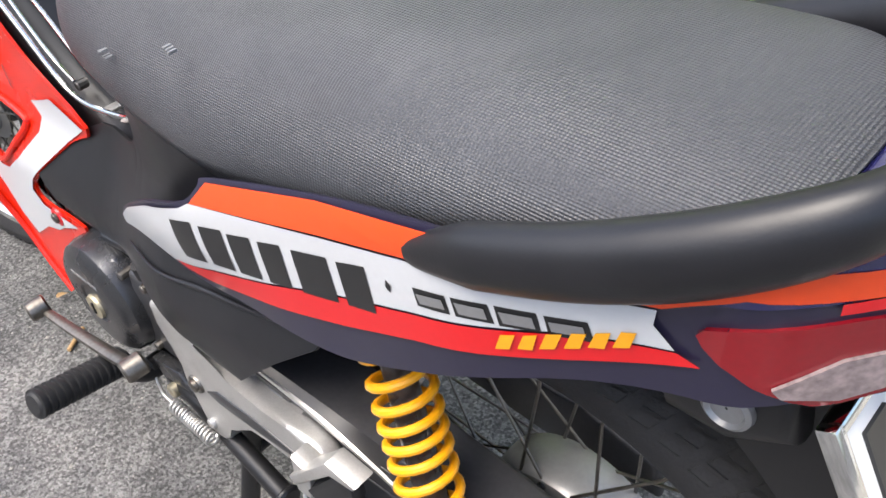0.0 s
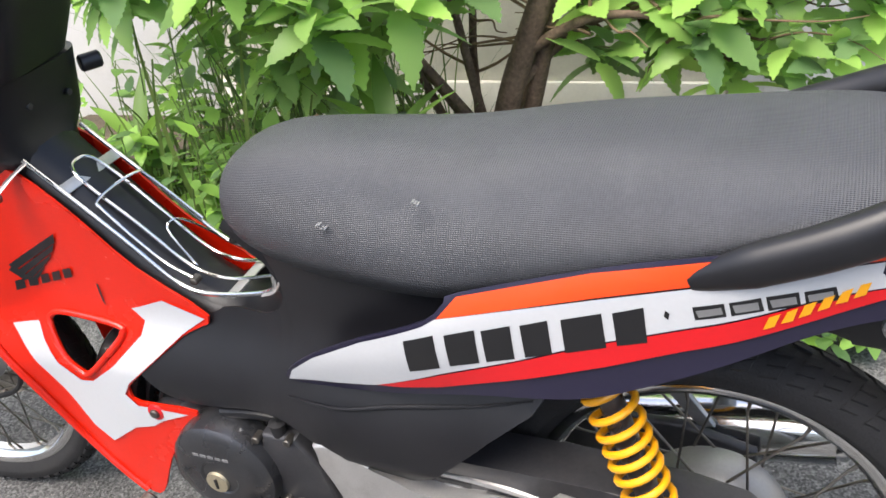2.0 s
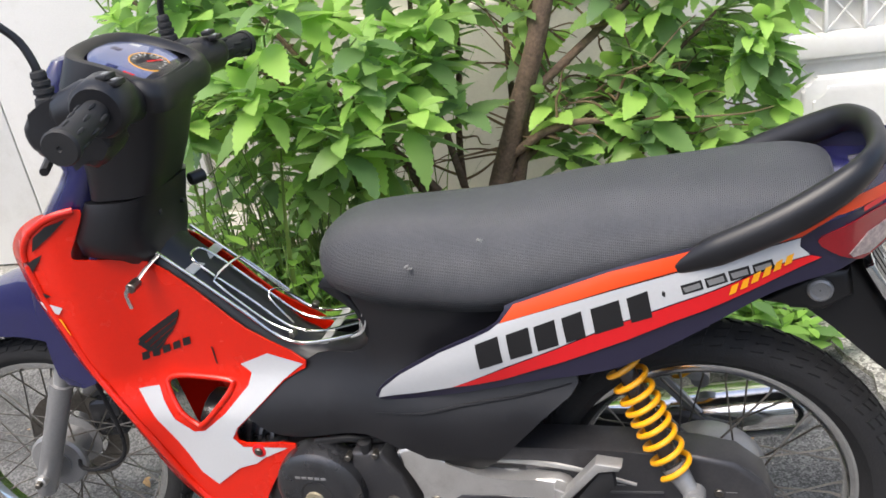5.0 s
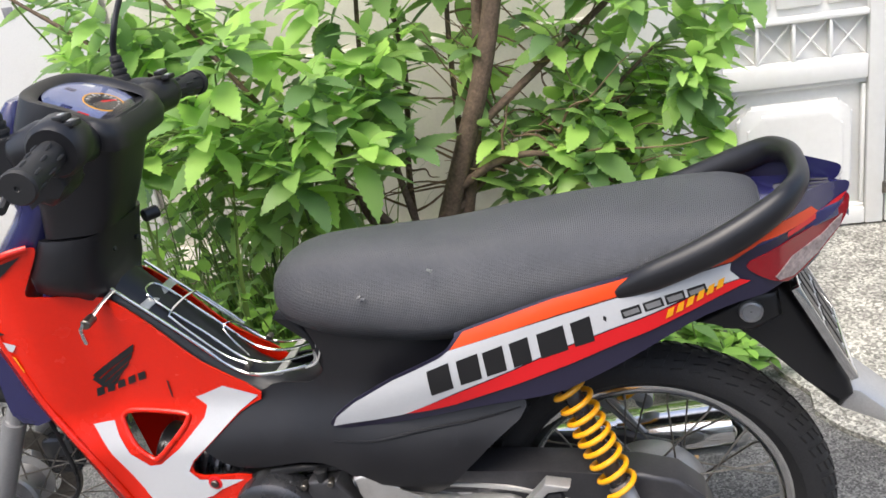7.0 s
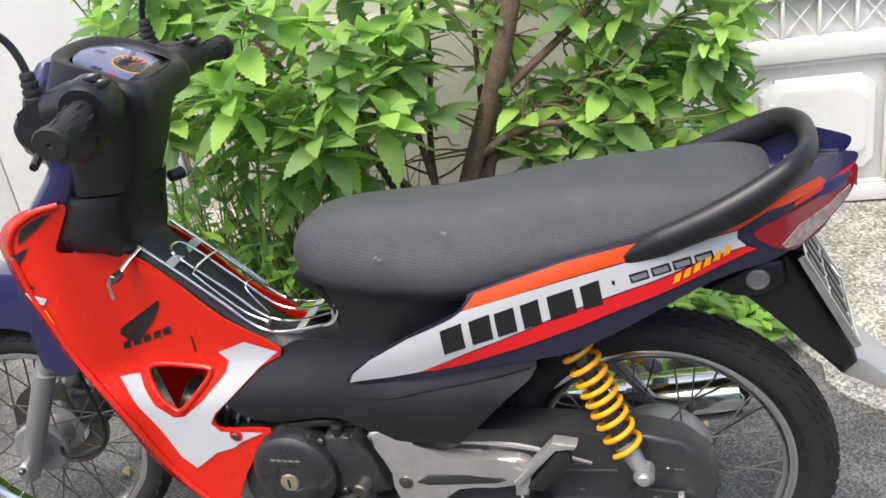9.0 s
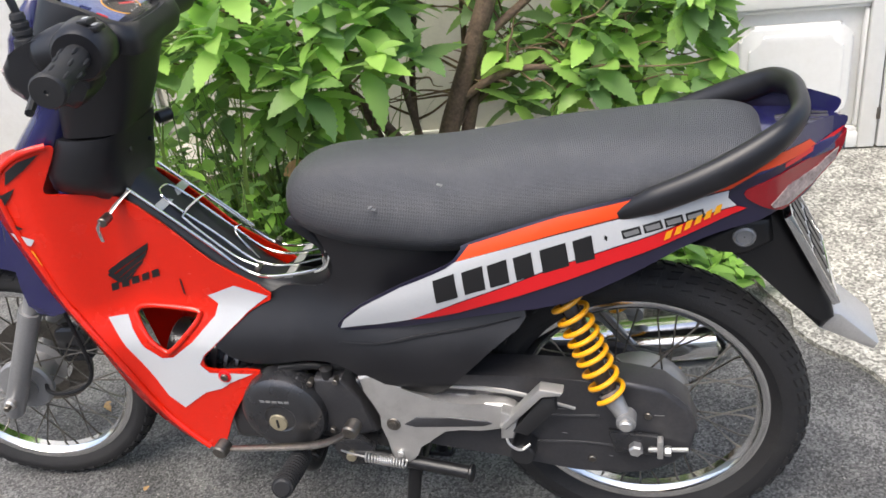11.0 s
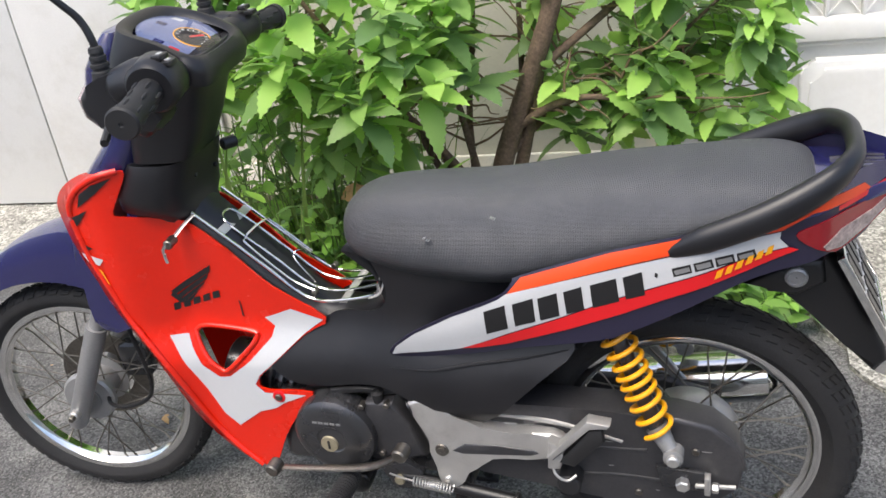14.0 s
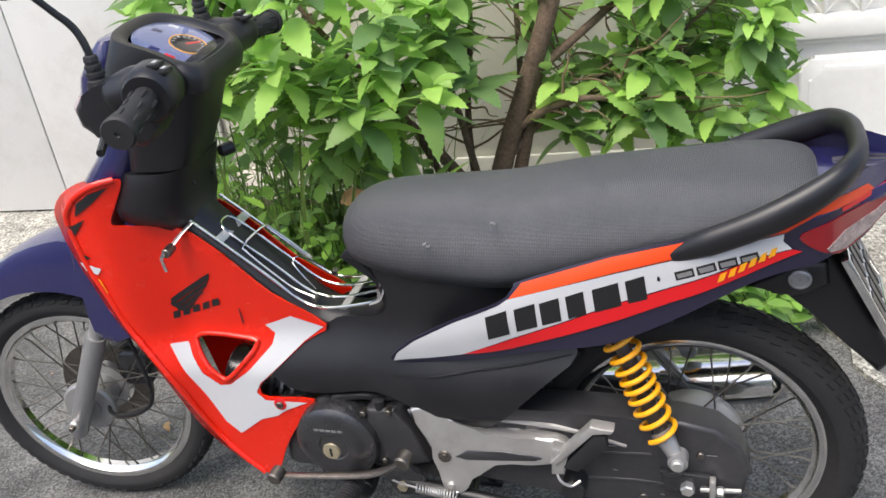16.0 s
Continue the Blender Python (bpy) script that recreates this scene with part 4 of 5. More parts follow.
GLYPHS = [[(-0.305, 0.627), (-0.269, 0.642), (-0.268, 0.596), (-0.305, 0.582)],
          [(-0.257, 0.644), (-0.223, 0.657), (-0.222, 0.613), (-0.256, 0.601)],
          [(-0.216, 0.657), (-0.185, 0.669), (-0.183, 0.627), (-0.214, 0.616)],
          [(-0.175, 0.671), (-0.147, 0.682), (-0.144, 0.641), (-0.172, 0.631)],
          [(-0.134, 0.685), (-0.095, 0.699), (-0.091, 0.659), (-0.131, 0.645)],
          [(-0.085, 0.701), (-0.057, 0.712), (-0.053, 0.672), (-0.081, 0.663)]]
for s in (False, True):
    pn = part("side_panel", shell([PANEL], side_y, 0.004, 0.01, 0, s, 3), NAVY, bike, "navy side panel with white, orange and red bands")
    for nm, mt, lp in BANDS:
        part(nm, shell([lp], side_y, 0.0, 0.01, 0.0028, s, 0), mt, pn)
    if not s:
        for lp in GLYPHS:
            part("letter_block", shell([lp], side_y, 0.0, 0.01, 0.0034, s, 0), INK, pn, "black lettering shape")
        for q in ([(-0.015, 0.719), (0.011, 0.727), (0.014, 0.713), (-0.012, 0.705)],
                  [(0.015, 0.728), (0.04, 0.735), (0.044, 0.721), (0.018, 0.714)],
                  [(0.044, 0.736), (0.069, 0.741), (0.072, 0.727), (0.047, 0.721)],
                  [(0.073, 0.741), (0.097, 0.746), (0.101, 0.732), (0.076, 0.727)]):
            part("letter_outline", shell([q], side_y, 0.0, 0.01, 0.0032, s, 0), INK, pn)
        for q in ([(-0.012, 0.716), (0.009, 0.723), (0.011, 0.716), (-0.009, 0.709)],
                  [(0.018, 0.726), (0.038, 0.731), (0.04, 0.723), (0.021, 0.718)],
                  [(0.047, 0.733), (0.067, 0.737), (0.069, 0.729), (0.05, 0.725)],
                  [(0.076, 0.738), (0.095, 0.742), (0.097, 0.735), (0.078, 0.731)]):
            part("letter_fill", shell([q], side_y, 0.0, 0.01, 0.004, s, 0), SILVER, pn)
        for q in ([(0.048, 0.715), (0.057, 0.719), (0.053, 0.705), (0.044, 0.701)],
                  [(0.062, 0.721), (0.07, 0.725), (0.067, 0.711), (0.058, 0.708)],
                  [(0.075, 0.728), (0.084, 0.732), (0.08, 0.718), (0.071, 0.714)],
                  [(0.089, 0.735), (0.097, 0.738), (0.094, 0.725), (0.085, 0.721)],
                  [(0.102, 0.741), (0.11, 0.745), (0.107, 0.731), (0.098, 0.728)],
                  [(0.115, 0.748), (0.123, 0.751), (0.12, 0.738), (0.111, 0.734)]):
            part("letter_block", shell([q], side_y, 0.0, 0.01, 0.0044, s, 0), YELLOW, pn, "yellow lettering shape")
        part("scratch", shell([[(-0.038, 0.712), (-0.034, 0.709), (-0.035, 0.702), (-0.039, 0.705)]], side_y, 0.0, 0.01, 0.0034, s, 0), INK, pn)
    part("tail_side", shell([[(0.129, 0.775), (0.167, 0.811), (0.207, 0.835), (0.237, 0.843), (0.285, 0.839), (0.289, 0.825), (0.273, 0.81), (0.21, 0.799), (0.158, 0.787)]], side_y, 0.0, 0.01, 0.0022, s, 3), BLUE, pn, "glossy navy tail side")
    part("tail_stripe", shell([[(0.205, 0.791), (0.235, 0.796), (0.262, 0.803), (0.282, 0.815), (0.288, 0.824), (0.28, 0.82), (0.258, 0.81), (0.232, 0.803), (0.205, 0.798)]], side_y, 0.0, 0.01, 0.0034, s, 0), DEEP_RED, pn)
    TL = [(0.151, 0.763), (0.166, 0.774), (0.211, 0.786), (0.259, 0.792), (0.284, 0.807), (0.29, 0.818), (0.29, 0.801), (0.279, 0.773), (0.247, 0.744), (0.214, 0.727), (0.196, 0.729), (0.164, 0.749)]
    tl = part("tail_light", shell([TL], lambda x, z: side_y(x, z) * 0.99 - 0.004, 0.012, 0.015, 0.0, s, 2), LENS_RED, bike, "red tail light with clear lower lens")
    TC = [(0.189, 0.74), (0.212, 0.761), (0.254, 0.772), (0.282, 0.792), (0.279, 0.776), (0.248, 0.748), (0.214, 0.732), (0.193, 0.734)]
    part("clear_lens", shell([TC], lambda x, z: side_y(x, z) * 0.99 - 0.007, 0.002, 0.015, 0.0, s, 0), LENS_CLEAR, tl, "clear indicator lens")
bm = bmesh.new()
rings(bm, [[Vector((x, -w, z - 0.03)), Vector((x, -w, z - 0.012)), Vector((x, -w * 0.8, z - 0.002)), Vector((x, 0, z)), Vector((x, w * 0.8, z - 0.002)), Vector((x, w, z - 0.012)), Vector((x, w, z - 0.03))] for x, z, w in ((0.13, 0.806, 0.116), (0.18, 0.811, 0.103), (0.23, 0.817, 0.077), (0.27, 0.82, 0.045), (0.286, 0.82, 0.03), (0.292, 0.812, 0.024))])
tail = part("tail_cover", bm, BLUE, bike, "navy tail cover")
for i in range(5):
    y = -0.03 + i * 0.015
    part("tail_rib", tube([(0.2, y, 0.8125), (0.24, y, 0.8175), (0.272, y * 0.8, 0.8195)], 0.002, 6), BLACK, tail)
part("seat_base", prism([(-0.3, 0.6), (-0.26, 0.668), (-0.1, 0.712), (0.02, 0.752), (0.13, 0.79), (0.13, 0.745), (-0.05, 0.66), (-0.2, 0.58)], -0.112, 0.112, 0.006), INK, tail)
part("tail_fill", box(-0.1, 0.2, -0.06, 0.06, 0.71, 0.8, 0.02), INK, tail)

GRAB = [(-0.018, -0.15, 0.742), (0.03, -0.15, 0.764), (0.085, -0.145, 0.786), (0.13, -0.136, 0.806), (0.17, -0.122, 0.826), (0.203, -0.1, 0.844), (0.224, -0.055, 0.852), (0.228, 0, 0.854)]
GRAB = GRAB + [(x, -y, z) for x, y, z in GRAB[-2::-1]]
part("grab_rail", tube(GRAB, [0.007, 0.0155, 0.0165, 0.017, 0.0165, 0.015, 0.0135, 0.013, 0.0135, 0.015, 0.0165, 0.017, 0.0165, 0.0155, 0.007], 18, n=6, flat=1.32), SATIN, bike, "thick satin black grab rail", 60)

# rear fender, plate
rf = part("rear_fender", prism([(0.06, 0.66), (0.167, 0.7), (0.2, 0.698), (0.212, 0.687), (0.292, 0.543), (0.299, 0.515), (0.278, 0.493), (0.233, 0.543), (0.185, 0.61), (0.14, 0.65)], -0.062, 0.062, 0.012, segs=3), BLACK, bike, "glossy black rear fender")
part("fender_tip", prism([(0.297, 0.522), (0.308, 0.52), (0.368, 0.466), (0.362, 0.452), (0.278, 0.49)], -0.055, 0.055, 0.008), ALLOY, rf, "silver fender tip")
part("reflector_ring", revolve([(0, 0.001), (0, 0.017), (0.005, 0.016), (0.007, 0.013), (0.004, 0.011), (0.004, 0.001)], (0.158, -0.082, 0.671), (0, -1, 0), 24), SILVER, rf)
part("fender_flank", prism([(0.08, 0.652), (0.165, 0.7), (0.195, 0.7), (0.2, 0.66), (0.16, 0.635), (0.12, 0.645)], -0.083, 0.083, 0.012, segs=3), BLACK, rf)
PM = Matrix.Translation((0.256, 0, 0.635)) @ Matrix.Rotation(radians(62), 4, "Y")
b = box(-0.088, 0.072, -0.1, 0.1, -0.003, 0.002, 0.002)
b.transform(PM)
plate = part("number_plate", b, PLATE, bike, "white number plate in a silver frame")
for q in ((-0.09, -0.082, -0.1, 0.1), (0.066, 0.074, -0.1, 0.1), (-0.09, 0.074, -0.104, -0.094), (-0.09, 0.074, 0.094, 0.104)):
    b = box(q[0], q[1], q[2], q[3], -0.006, 0.006, 0.002)
    b.transform(PM)
    part("plate_frame", b, CHROME, plate)
for r_ in range(2):
    for c_ in range(4 - 0 * r_):
        b = box(-0.068 + r_ * 0.068, -0.014 + r_ * 0.068, -0.078 + c_ * 0.042, -0.052 + c_ * 0.042, -0.0045, 0.0045, 0)
        b.transform(PM)
        part("plate_bar", b, INK, plate)

# rear suspension, swing arm, chain case
def coil(a, b, r, wire, turns):
    a, b = Vector(a), Vector(b)
    d = (b - a).normalized()
    u = d.orthogonal().normalized()
    v = d.cross(u)
    n = int(turns * 18)
    pts = []
    for i in range(n + 1):
        t = i / n
        tt = t + 0.035 * math.sin(2 * math.pi * t)
        w = 2 * math.pi * turns * t
        pts.append(a + (b - a) * tt + (u * math.cos(w) + v * math.sin(w)) * r)
    return tube(pts, wire, 10, smooth=False, up=tuple(d))


for s in (-1, 1):
    a, b2 = Vector((-0.113, s * 0.1, 0.582)), Vector((-0.038, s * 0.138, 0.405))
    e = Vector((-0.013, s * 0.155, 0.372))
    sh = part("shock_absorber", rod(a, b2, 0.014, 16), DARKMETAL, bike, "shock absorber with a yellow coil spring")
    part("spring", coil(a, b2, 0.0255, 0.0044, 9.0), YELLOW, sh, "yellow coil spring")
    part("lower_leg", tube([b2.lerp(a, 0.04), b2.lerp(e, 0.6), e], [0.0185, 0.0135, 0.0125], 18, smooth=False), SILVER, sh)
    part("eye", revolve([(-0.014, 0.001), (-0.014, 0.011), (-0.012, 0.016), (0.012, 0.016), (0.014, 0.011), (0.014, 0.001)], e, (0, 1, 0), 28), SILVER, sh)
    part("mount_nut", rod(e + Vector((0, s * 0.012, 0)), e + Vector((0, s * 0.022, 0)), 0.0105, 24), ALLOY, sh)
    sa = part("swing_arm", prism([(-0.42, 0.335), (-0.05, 0.345), (0.045, 0.318), (0.05, 0.27), (-0.05, 0.262), (-0.42, 0.288)], s * 0.083, s * 0.1, 0.006, segs=3), CASE, bike, "dark grey swing arm")
    part("axle_plate", prism([(-0.045, 0.315), (0.035, 0.31), (0.045, 0.268), (-0.035, 0.272)], s * 0.113, s * 0.125, 0.003), DARKMETAL, sa)
    part("axle_nut", rod((0, s * 0.1, 0.288), (0, s * 0.14, 0.288), 0.012, 6), ALLOY, sa)
    part("adjuster", rod((0.02, s * 0.128, 0.285), (0.085, s * 0.122, 0.285), 0.004, 8), ALLOY, sa)
    part("adjuster_nut", box(0.035, 0.045, s * 0.13 - 0.009, s * 0.13 + 0.009, 0.275, 0.312, 0.002), ALLOY, sa)
    part("adjuster_nut", rod((0.046, s * 0.128, 0.285), (0.058, s * 0.128, 0.285), 0.009, 6), ALLOY, sa)
CC = [(-0.453, 0.398), (-0.38, 0.408), (-0.307, 0.412), (-0.2, 0.414), (-0.113, 0.413), (-0.011, 0.41), (0.045, 0.398), (0.083, 0.365), (0.098, 0.32), (0.09, 0.27), (0.062, 0.24), (0.02, 0.218), (-0.03, 0.208), (-0.1, 0.214), (-0.18, 0.226), (-0.26, 0.238), (-0.36, 0.25), (-0.43, 0.27)]
case = part("chain_case", prism(CC, -0.112, -0.05, 0.009, segs=4), CASE, bike, "scuffed dark grey chain case")
part("case_rib", tube([(x, -0.106, z - 0.008) for x, z in CC[1:9]], 0.004, 8), CASE, case)
# bright alloy on this rib paints the highlight along the case's ridge
part("case_rib", tube([(-0.34, -0.11, 0.385), (-0.22, -0.112, 0.382), (-0.1, -0.112, 0.352)], [0.003, 0.005, 0.003], 8), ALLOY, case)
part("case_rib", tube([(-0.2, -0.111, 0.332), (-0.06, -0.111, 0.338)], [0.002, 0.004], 8), CASE, case)
part("case_rib", tube([(-0.22, -0.111, 0.268), (-0.1, -0.111, 0.278), (0.03, -0.111, 0.27)], 0.0035, 8), CASE, case)
part("warning_label", box(-0.4, -0.27, -0.1132, -0.1095, 0.352, 0.378, 0.001), INK, case, "black warning sticker")
for k in range(4):
    part("label_bar", box(-0.395 + 0.03 * k, -0.372 + 0.03 * k, -0.1142, -0.113, 0.36, 0.372, 0), SILVER, case)
for x, z in ((-0.075, 0.243), (0.02, 0.345), (-0.37, 0.4)):
    part("case_bolt", rod((x, -0.104, z), (x, -0.116, z), 0.007, 12), STEEL, case)
for i in range(9):
    x = random.uniform(-0.3, 0.08)
    z = random.uniform(0.25, 0.39)
    part("scratch", box(x, x + random.uniform(0.006, 0.02), -0.1126, -0.111, z, z + 0.0012, 0), SILVER, case)

# silver footrest hanger
HG = [(-0.472, 0.412), (-0.434, 0.422), (-0.407, 0.411), (-0.38, 0.382), (-0.341, 0.374), (-0.286, 0.369), (-0.217, 0.374), (-0.192, 0.357), (-0.199, 0.331), (-0.231, 0.314), (-0.296, 0.311), (-0.35, 0.296), (-0.374, 0.266), (-0.395, 0.224), (-0.423, 0.217), (-0.435, 0.243), (-0.435, 0.308), (-0.45, 0.356)]
hang = part("footrest_hanger", prism(HG, -0.138, -0.112, 0.008, smooth=2, segs=4), ALLOY, bike, "cast silver footrest hanger")
# no real recess: a dark raised piece paints the shade inside the slot
part("hanger_slot", prism([(-0.4, 0.316), (-0.375, 0.334), (-0.314, 0.338), (-0.249, 0.336), (-0.239, 0.33), (-0.255, 0.323), (-0.316, 0.318), (-0.379, 0.311)], -0.1395, -0.13, 0.002), CASE, hang)
part("bolt", revolve([(0, 0.001), (0, 0.013), (0.003, 0.012), (0.003, 0.008), (0.007, 0.008), (0.008, 0.001)], (-0.419, -0.138, 0.315), (0, -1, 0), 18), STEEL, hang)
part("bolt", rod((-0.415, -0.13, 0.247), (-0.415, -0.143, 0.247), 0.007, 12), ALLOY, hang)
peg = part("passenger_footrest", prism([(-0.222, 0.345), (-0.15, 0.43), (-0.112, 0.425), (-0.117, 0.417), (-0.148, 0.418), (-0.21, 0.34)], -0.165, -0.14, 0.003), ALLOY, bike, "folded silver passenger footrest")
part("rubber_pad", prism([(-0.205, 0.333), (-0.148, 0.41), (-0.125, 0.412), (-0.123, 0.385), (-0.175, 0.325)], -0.162, -0.142, 0.008), GRIP, peg)
part("spring_clip", tube([(-0.215, -0.145, 0.34), (-0.21, -0.16, 0.31), (-0.19, -0.16, 0.295), (-0.175, -0.15, 0.3)], 0.0025, 8), ALLOY, peg)
part("pivot", prism([(-0.218, 0.375), (-0.19, 0.365), (-0.2, 0.318), (-0.222, 0.316)], -0.16, -0.135, 0.004), ALLOY, peg)
part("rubber_stop", rod((-0.19, -0.1, 0.272), (-0.19, -0.15, 0.272), 0.021, 20), GRIP, bike)

# engine
eng = part("engine", box(-0.78, -0.42, -0.085, 0.1, 0.2, 0.37, 0.02, segs=3), DARKMETAL, bike, "dark grey engine block")
part("crank_cover", revolve([(0, 0.083), (0.03, 0.083), (0.043, 0.08), (0.051, 0.071), (0.054, 0.058), (0.0545, 0.03), (0.052, 0.027), (0.052, 0.001)], (-0.638, -0.082, 0.309), (0, -1, 0), 44), DARKMETAL, eng, "round dark engine cover")
part("cover_shoulder", prism([(-0.69, 0.36), (-0.67, 0.385), (-0.6, 0.385), (-0.575, 0.36), (-0.585, 0.3), (-0.6, 0.25), (-0.64, 0.3)], -0.118, -0.07, 0.014, segs=3), DARKMETAL, eng)
part("inspection_cap", revolve([(0, 0.018), (0.004, 0.017), (0.0045, 0.001)], (-0.645, -0.134, 0.298), (0, -1, 0), 28), BRASS, eng, "dull brass inspection cap")
part("cap_slot", box(-0.647, -0.643, -0.1405, -0.137, 0.289, 0.307, 0.0005), INK, eng)
part("upper_cap", revolve([(0, 0.014), (0.006, 0.0135), (0.008, 0.001)], (-0.65, -0.114, 0.373), (0, -0.9, 0.45), 24), BRASS, eng)
for k in range(5):
    part("name_bar", box(-0.671 + 0.012 * k, -0.662 + 0.012 * k, -0.1372, -0.134, 0.345, 0.3495, 0), SILVER, eng)
part("sprocket_cover", prism([(-0.57, 0.382), (-0.515, 0.388), (-0.488, 0.34), (-0.462, 0.268), (-0.5, 0.255), (-0.57, 0.258), (-0.585, 0.31)], -0.11, -0.07, 0.008, segs=3), CASE, eng, "dark sprocket cover")
part("breather", tube([(-0.64, -0.09, 0.39), (-0.58, -0.09, 0.4), (-0.54, -0.085, 0.395), (-0.5, -0.08, 0.4)], 0.008, 10), BLACK, eng)
for x, z in ((-0.575, 0.377), (-0.525, 0.384), (-0.55, 0.27), (-0.59, 0.25)):
    part("bolt", rod((x, -0.1, z), (x, -0.118, z), 0.006, 10), STEEL, eng)
part("hose_clip", revolve([(-0.012, 0.009), (0.01, 0.012), (0.012, 0.001)], (-0.545, -0.1, 0.392), (0, 0, 1), 14), GRIP, eng)
cyl = part("cylinder", rod((-0.74, 0, 0.34), (-0.9, 0, 0.37), 0.055, 28), DARKMETAL, eng)
for k in range(6):
    c = Vector((-0.75 - 0.022 * k, 0, 0.342 + 0.004 * k))
    part("fin", revolve([(-0.003, 0.055), (-0.003, 0.072), (0.003, 0.072), (0.003, 0.055)], c, (-1, 0, 0.19), 28), DARKMETAL, cyl)
part("exhaust_pipe", tube([(-0.86, 0.05, 0.33), (-0.87, 0.1, 0.22), (-0.7, 0.12, 0.17), (-0.4, 0.14, 0.2), (-0.2, 0.155, 0.25)], 0.014, 14), CHROME, bike, "chrome exhaust pipe")
muf = part("muffler", revolve([(0, 0.012), (0.02, 0.025), (0.1, 0.043), (0.42, 0.047), (0.455, 0.043), (0.47, 0.03), (0.47, 0.02), (0.45, 0.018), (0.45, 0.001)], (-0.3, 0.155, 0.25), (1, 0.02, 0.14), 32), CHROME, bike, "chrome muffler")
part("heat_shield", revolve([(0, 0.049), (0.2, 0.0505), (0.2, 0.048), (0, 0.047)], (-0.06, 0.16, 0.284), (1, 0.02, 0.14), 32, closed=True), CHROME, muf)
part("muffler_stay", prism([(-0.1, 0.42), (-0.06, 0.4), (-0.01, 0.33), (-0.03, 0.325), (-0.07, 0.38), (-0.11, 0.4)], 0.105, 0.115, 0.002), ALLOY, muf)

# controls and stands
gl_ = part("gear_lever", tube([(-0.74, -0.17, 0.258), (-0.69, -0.168, 0.262), (-0.57, -0.16, 0.272), (-0.51, -0.16, 0.3), (-0.49, -0.165, 0.322)], [0.006, 0.008, 0.01, 0.009, 0.007], 10, flat=0.6), STEEL, bike, "worn metal heel and toe gear lever")
for x, z in ((-0.75, 0.262), (-0.482, 0.332)):
    part("lever_pad", revolve([(-0.014, 0.001), (-0.014, 0.012), (-0.011, 0.0145), (0.011, 0.0145), (0.014, 0.012), (0.014, 0.001)], (x, -0.175, z), (0.15, 1, 0.1), 18), STEEL, gl_)
fp = part("footrest", tube([(-0.6, -0.06, 0.2), (-0.6, -0.12, 0.19), (-0.605, -0.15, 0.225)], 0.014, 12), BLACK, bike, "rider footrest with ribbed rubber")
a, b2 = Vector((-0.61, -0.14, 0.226)), Vector((-0.592, -0.268, 0.268))
part("footrest_rubber", rod(a, b2, 0.0165, 20), GRIP, fp)
for k in range(13):
    c = a.lerp(b2, 0.06 + 0.075 * k)
    part("rubber_rib", revolve([(-0.0028, 0.015), (-0.002, 0.02), (0.002, 0.02), (0.0028, 0.015)], c, b2 - a, 20), GRIP, fp)
a, b2 = Vector((-0.6, 0.14, 0.226)), Vector((-0.6, 0.252, 0.24))
part("footrest_rubber", rod(a, b2, 0.0185, 20), GRIP, fp)
part("footrest_bar", rod((-0.6, -0.12, 0.2), (-0.6, 0.15, 0.2), 0.012, 14), BLACK, fp)
ss_ = part("side_stand", tube([(-0.54, -0.115, 0.225), (-0.44, -0.125, 0.222), (-0.29, -0.14, 0.214)], [0.01, 0.012, 0.013], 14), BLACK, bike, "folded black side stand")
part("stand_plate", prism([(-0.56, 0.25), (-0.5, 0.262), (-0.47, 0.24), (-0.475, 0.2), (-0.53, 0.195)], -0.125, -0.108, 0.003), DARKMETAL, ss_)
part("stand_spring", coil((-0.48, -0.15, 0.242), (-0.405, -0.15, 0.232), 0.0075, 0.0018, 15), ALLOY, ss_)
part("spring_hook", tube([(-0.53, -0.14, 0.245), (-0.5, -0.15, 0.247), (-0.48, -0.15, 0.243)], 0.002, 8), ALLOY, ss_)
part("stand_foot", rod((-0.292, -0.14, 0.214), (-0.283, -0.1405, 0.2135), 0.0175, 18), BLACK, ss_)
part("stand_bolt", rod((-0.517, -0.12, 0.222), (-0.517, -0.135, 0.222), 0.01, 12), BRASS, ss_)
cs = part("centre_stand", tube([(-0.395, -0.09, 0.27), (-0.41, -0.11, 0.15), (-0.43, -0.135, 0.012)], 0.013, 12), BLACK, bike, "black centre stand")
part("stand_leg", tube([(-0.395, 0.09, 0.27), (-0.41, 0.11, 0.15), (-0.43, 0.135, 0.012)], 0.013, 12), BLACK, cs)
part("stand_crossbar", rod((-0.405, -0.105, 0.17), (-0.405, 0.105, 0.17), 0.011, 12), BLACK, cs)
for s in (-1, 1):
    part("stand_foot", box(-0.46, -0.405, s * 0.135 - 0.016, s * 0.135 + 0.016, 0.0, 0.014, 0.004), BLACK, cs)
part("brake_pedal", tube([(-0.55, 0.12, 0.2), (-0.65, 0.15, 0.21), (-0.72, 0.17, 0.23)], 0.008, 10), ALLOY, bike)

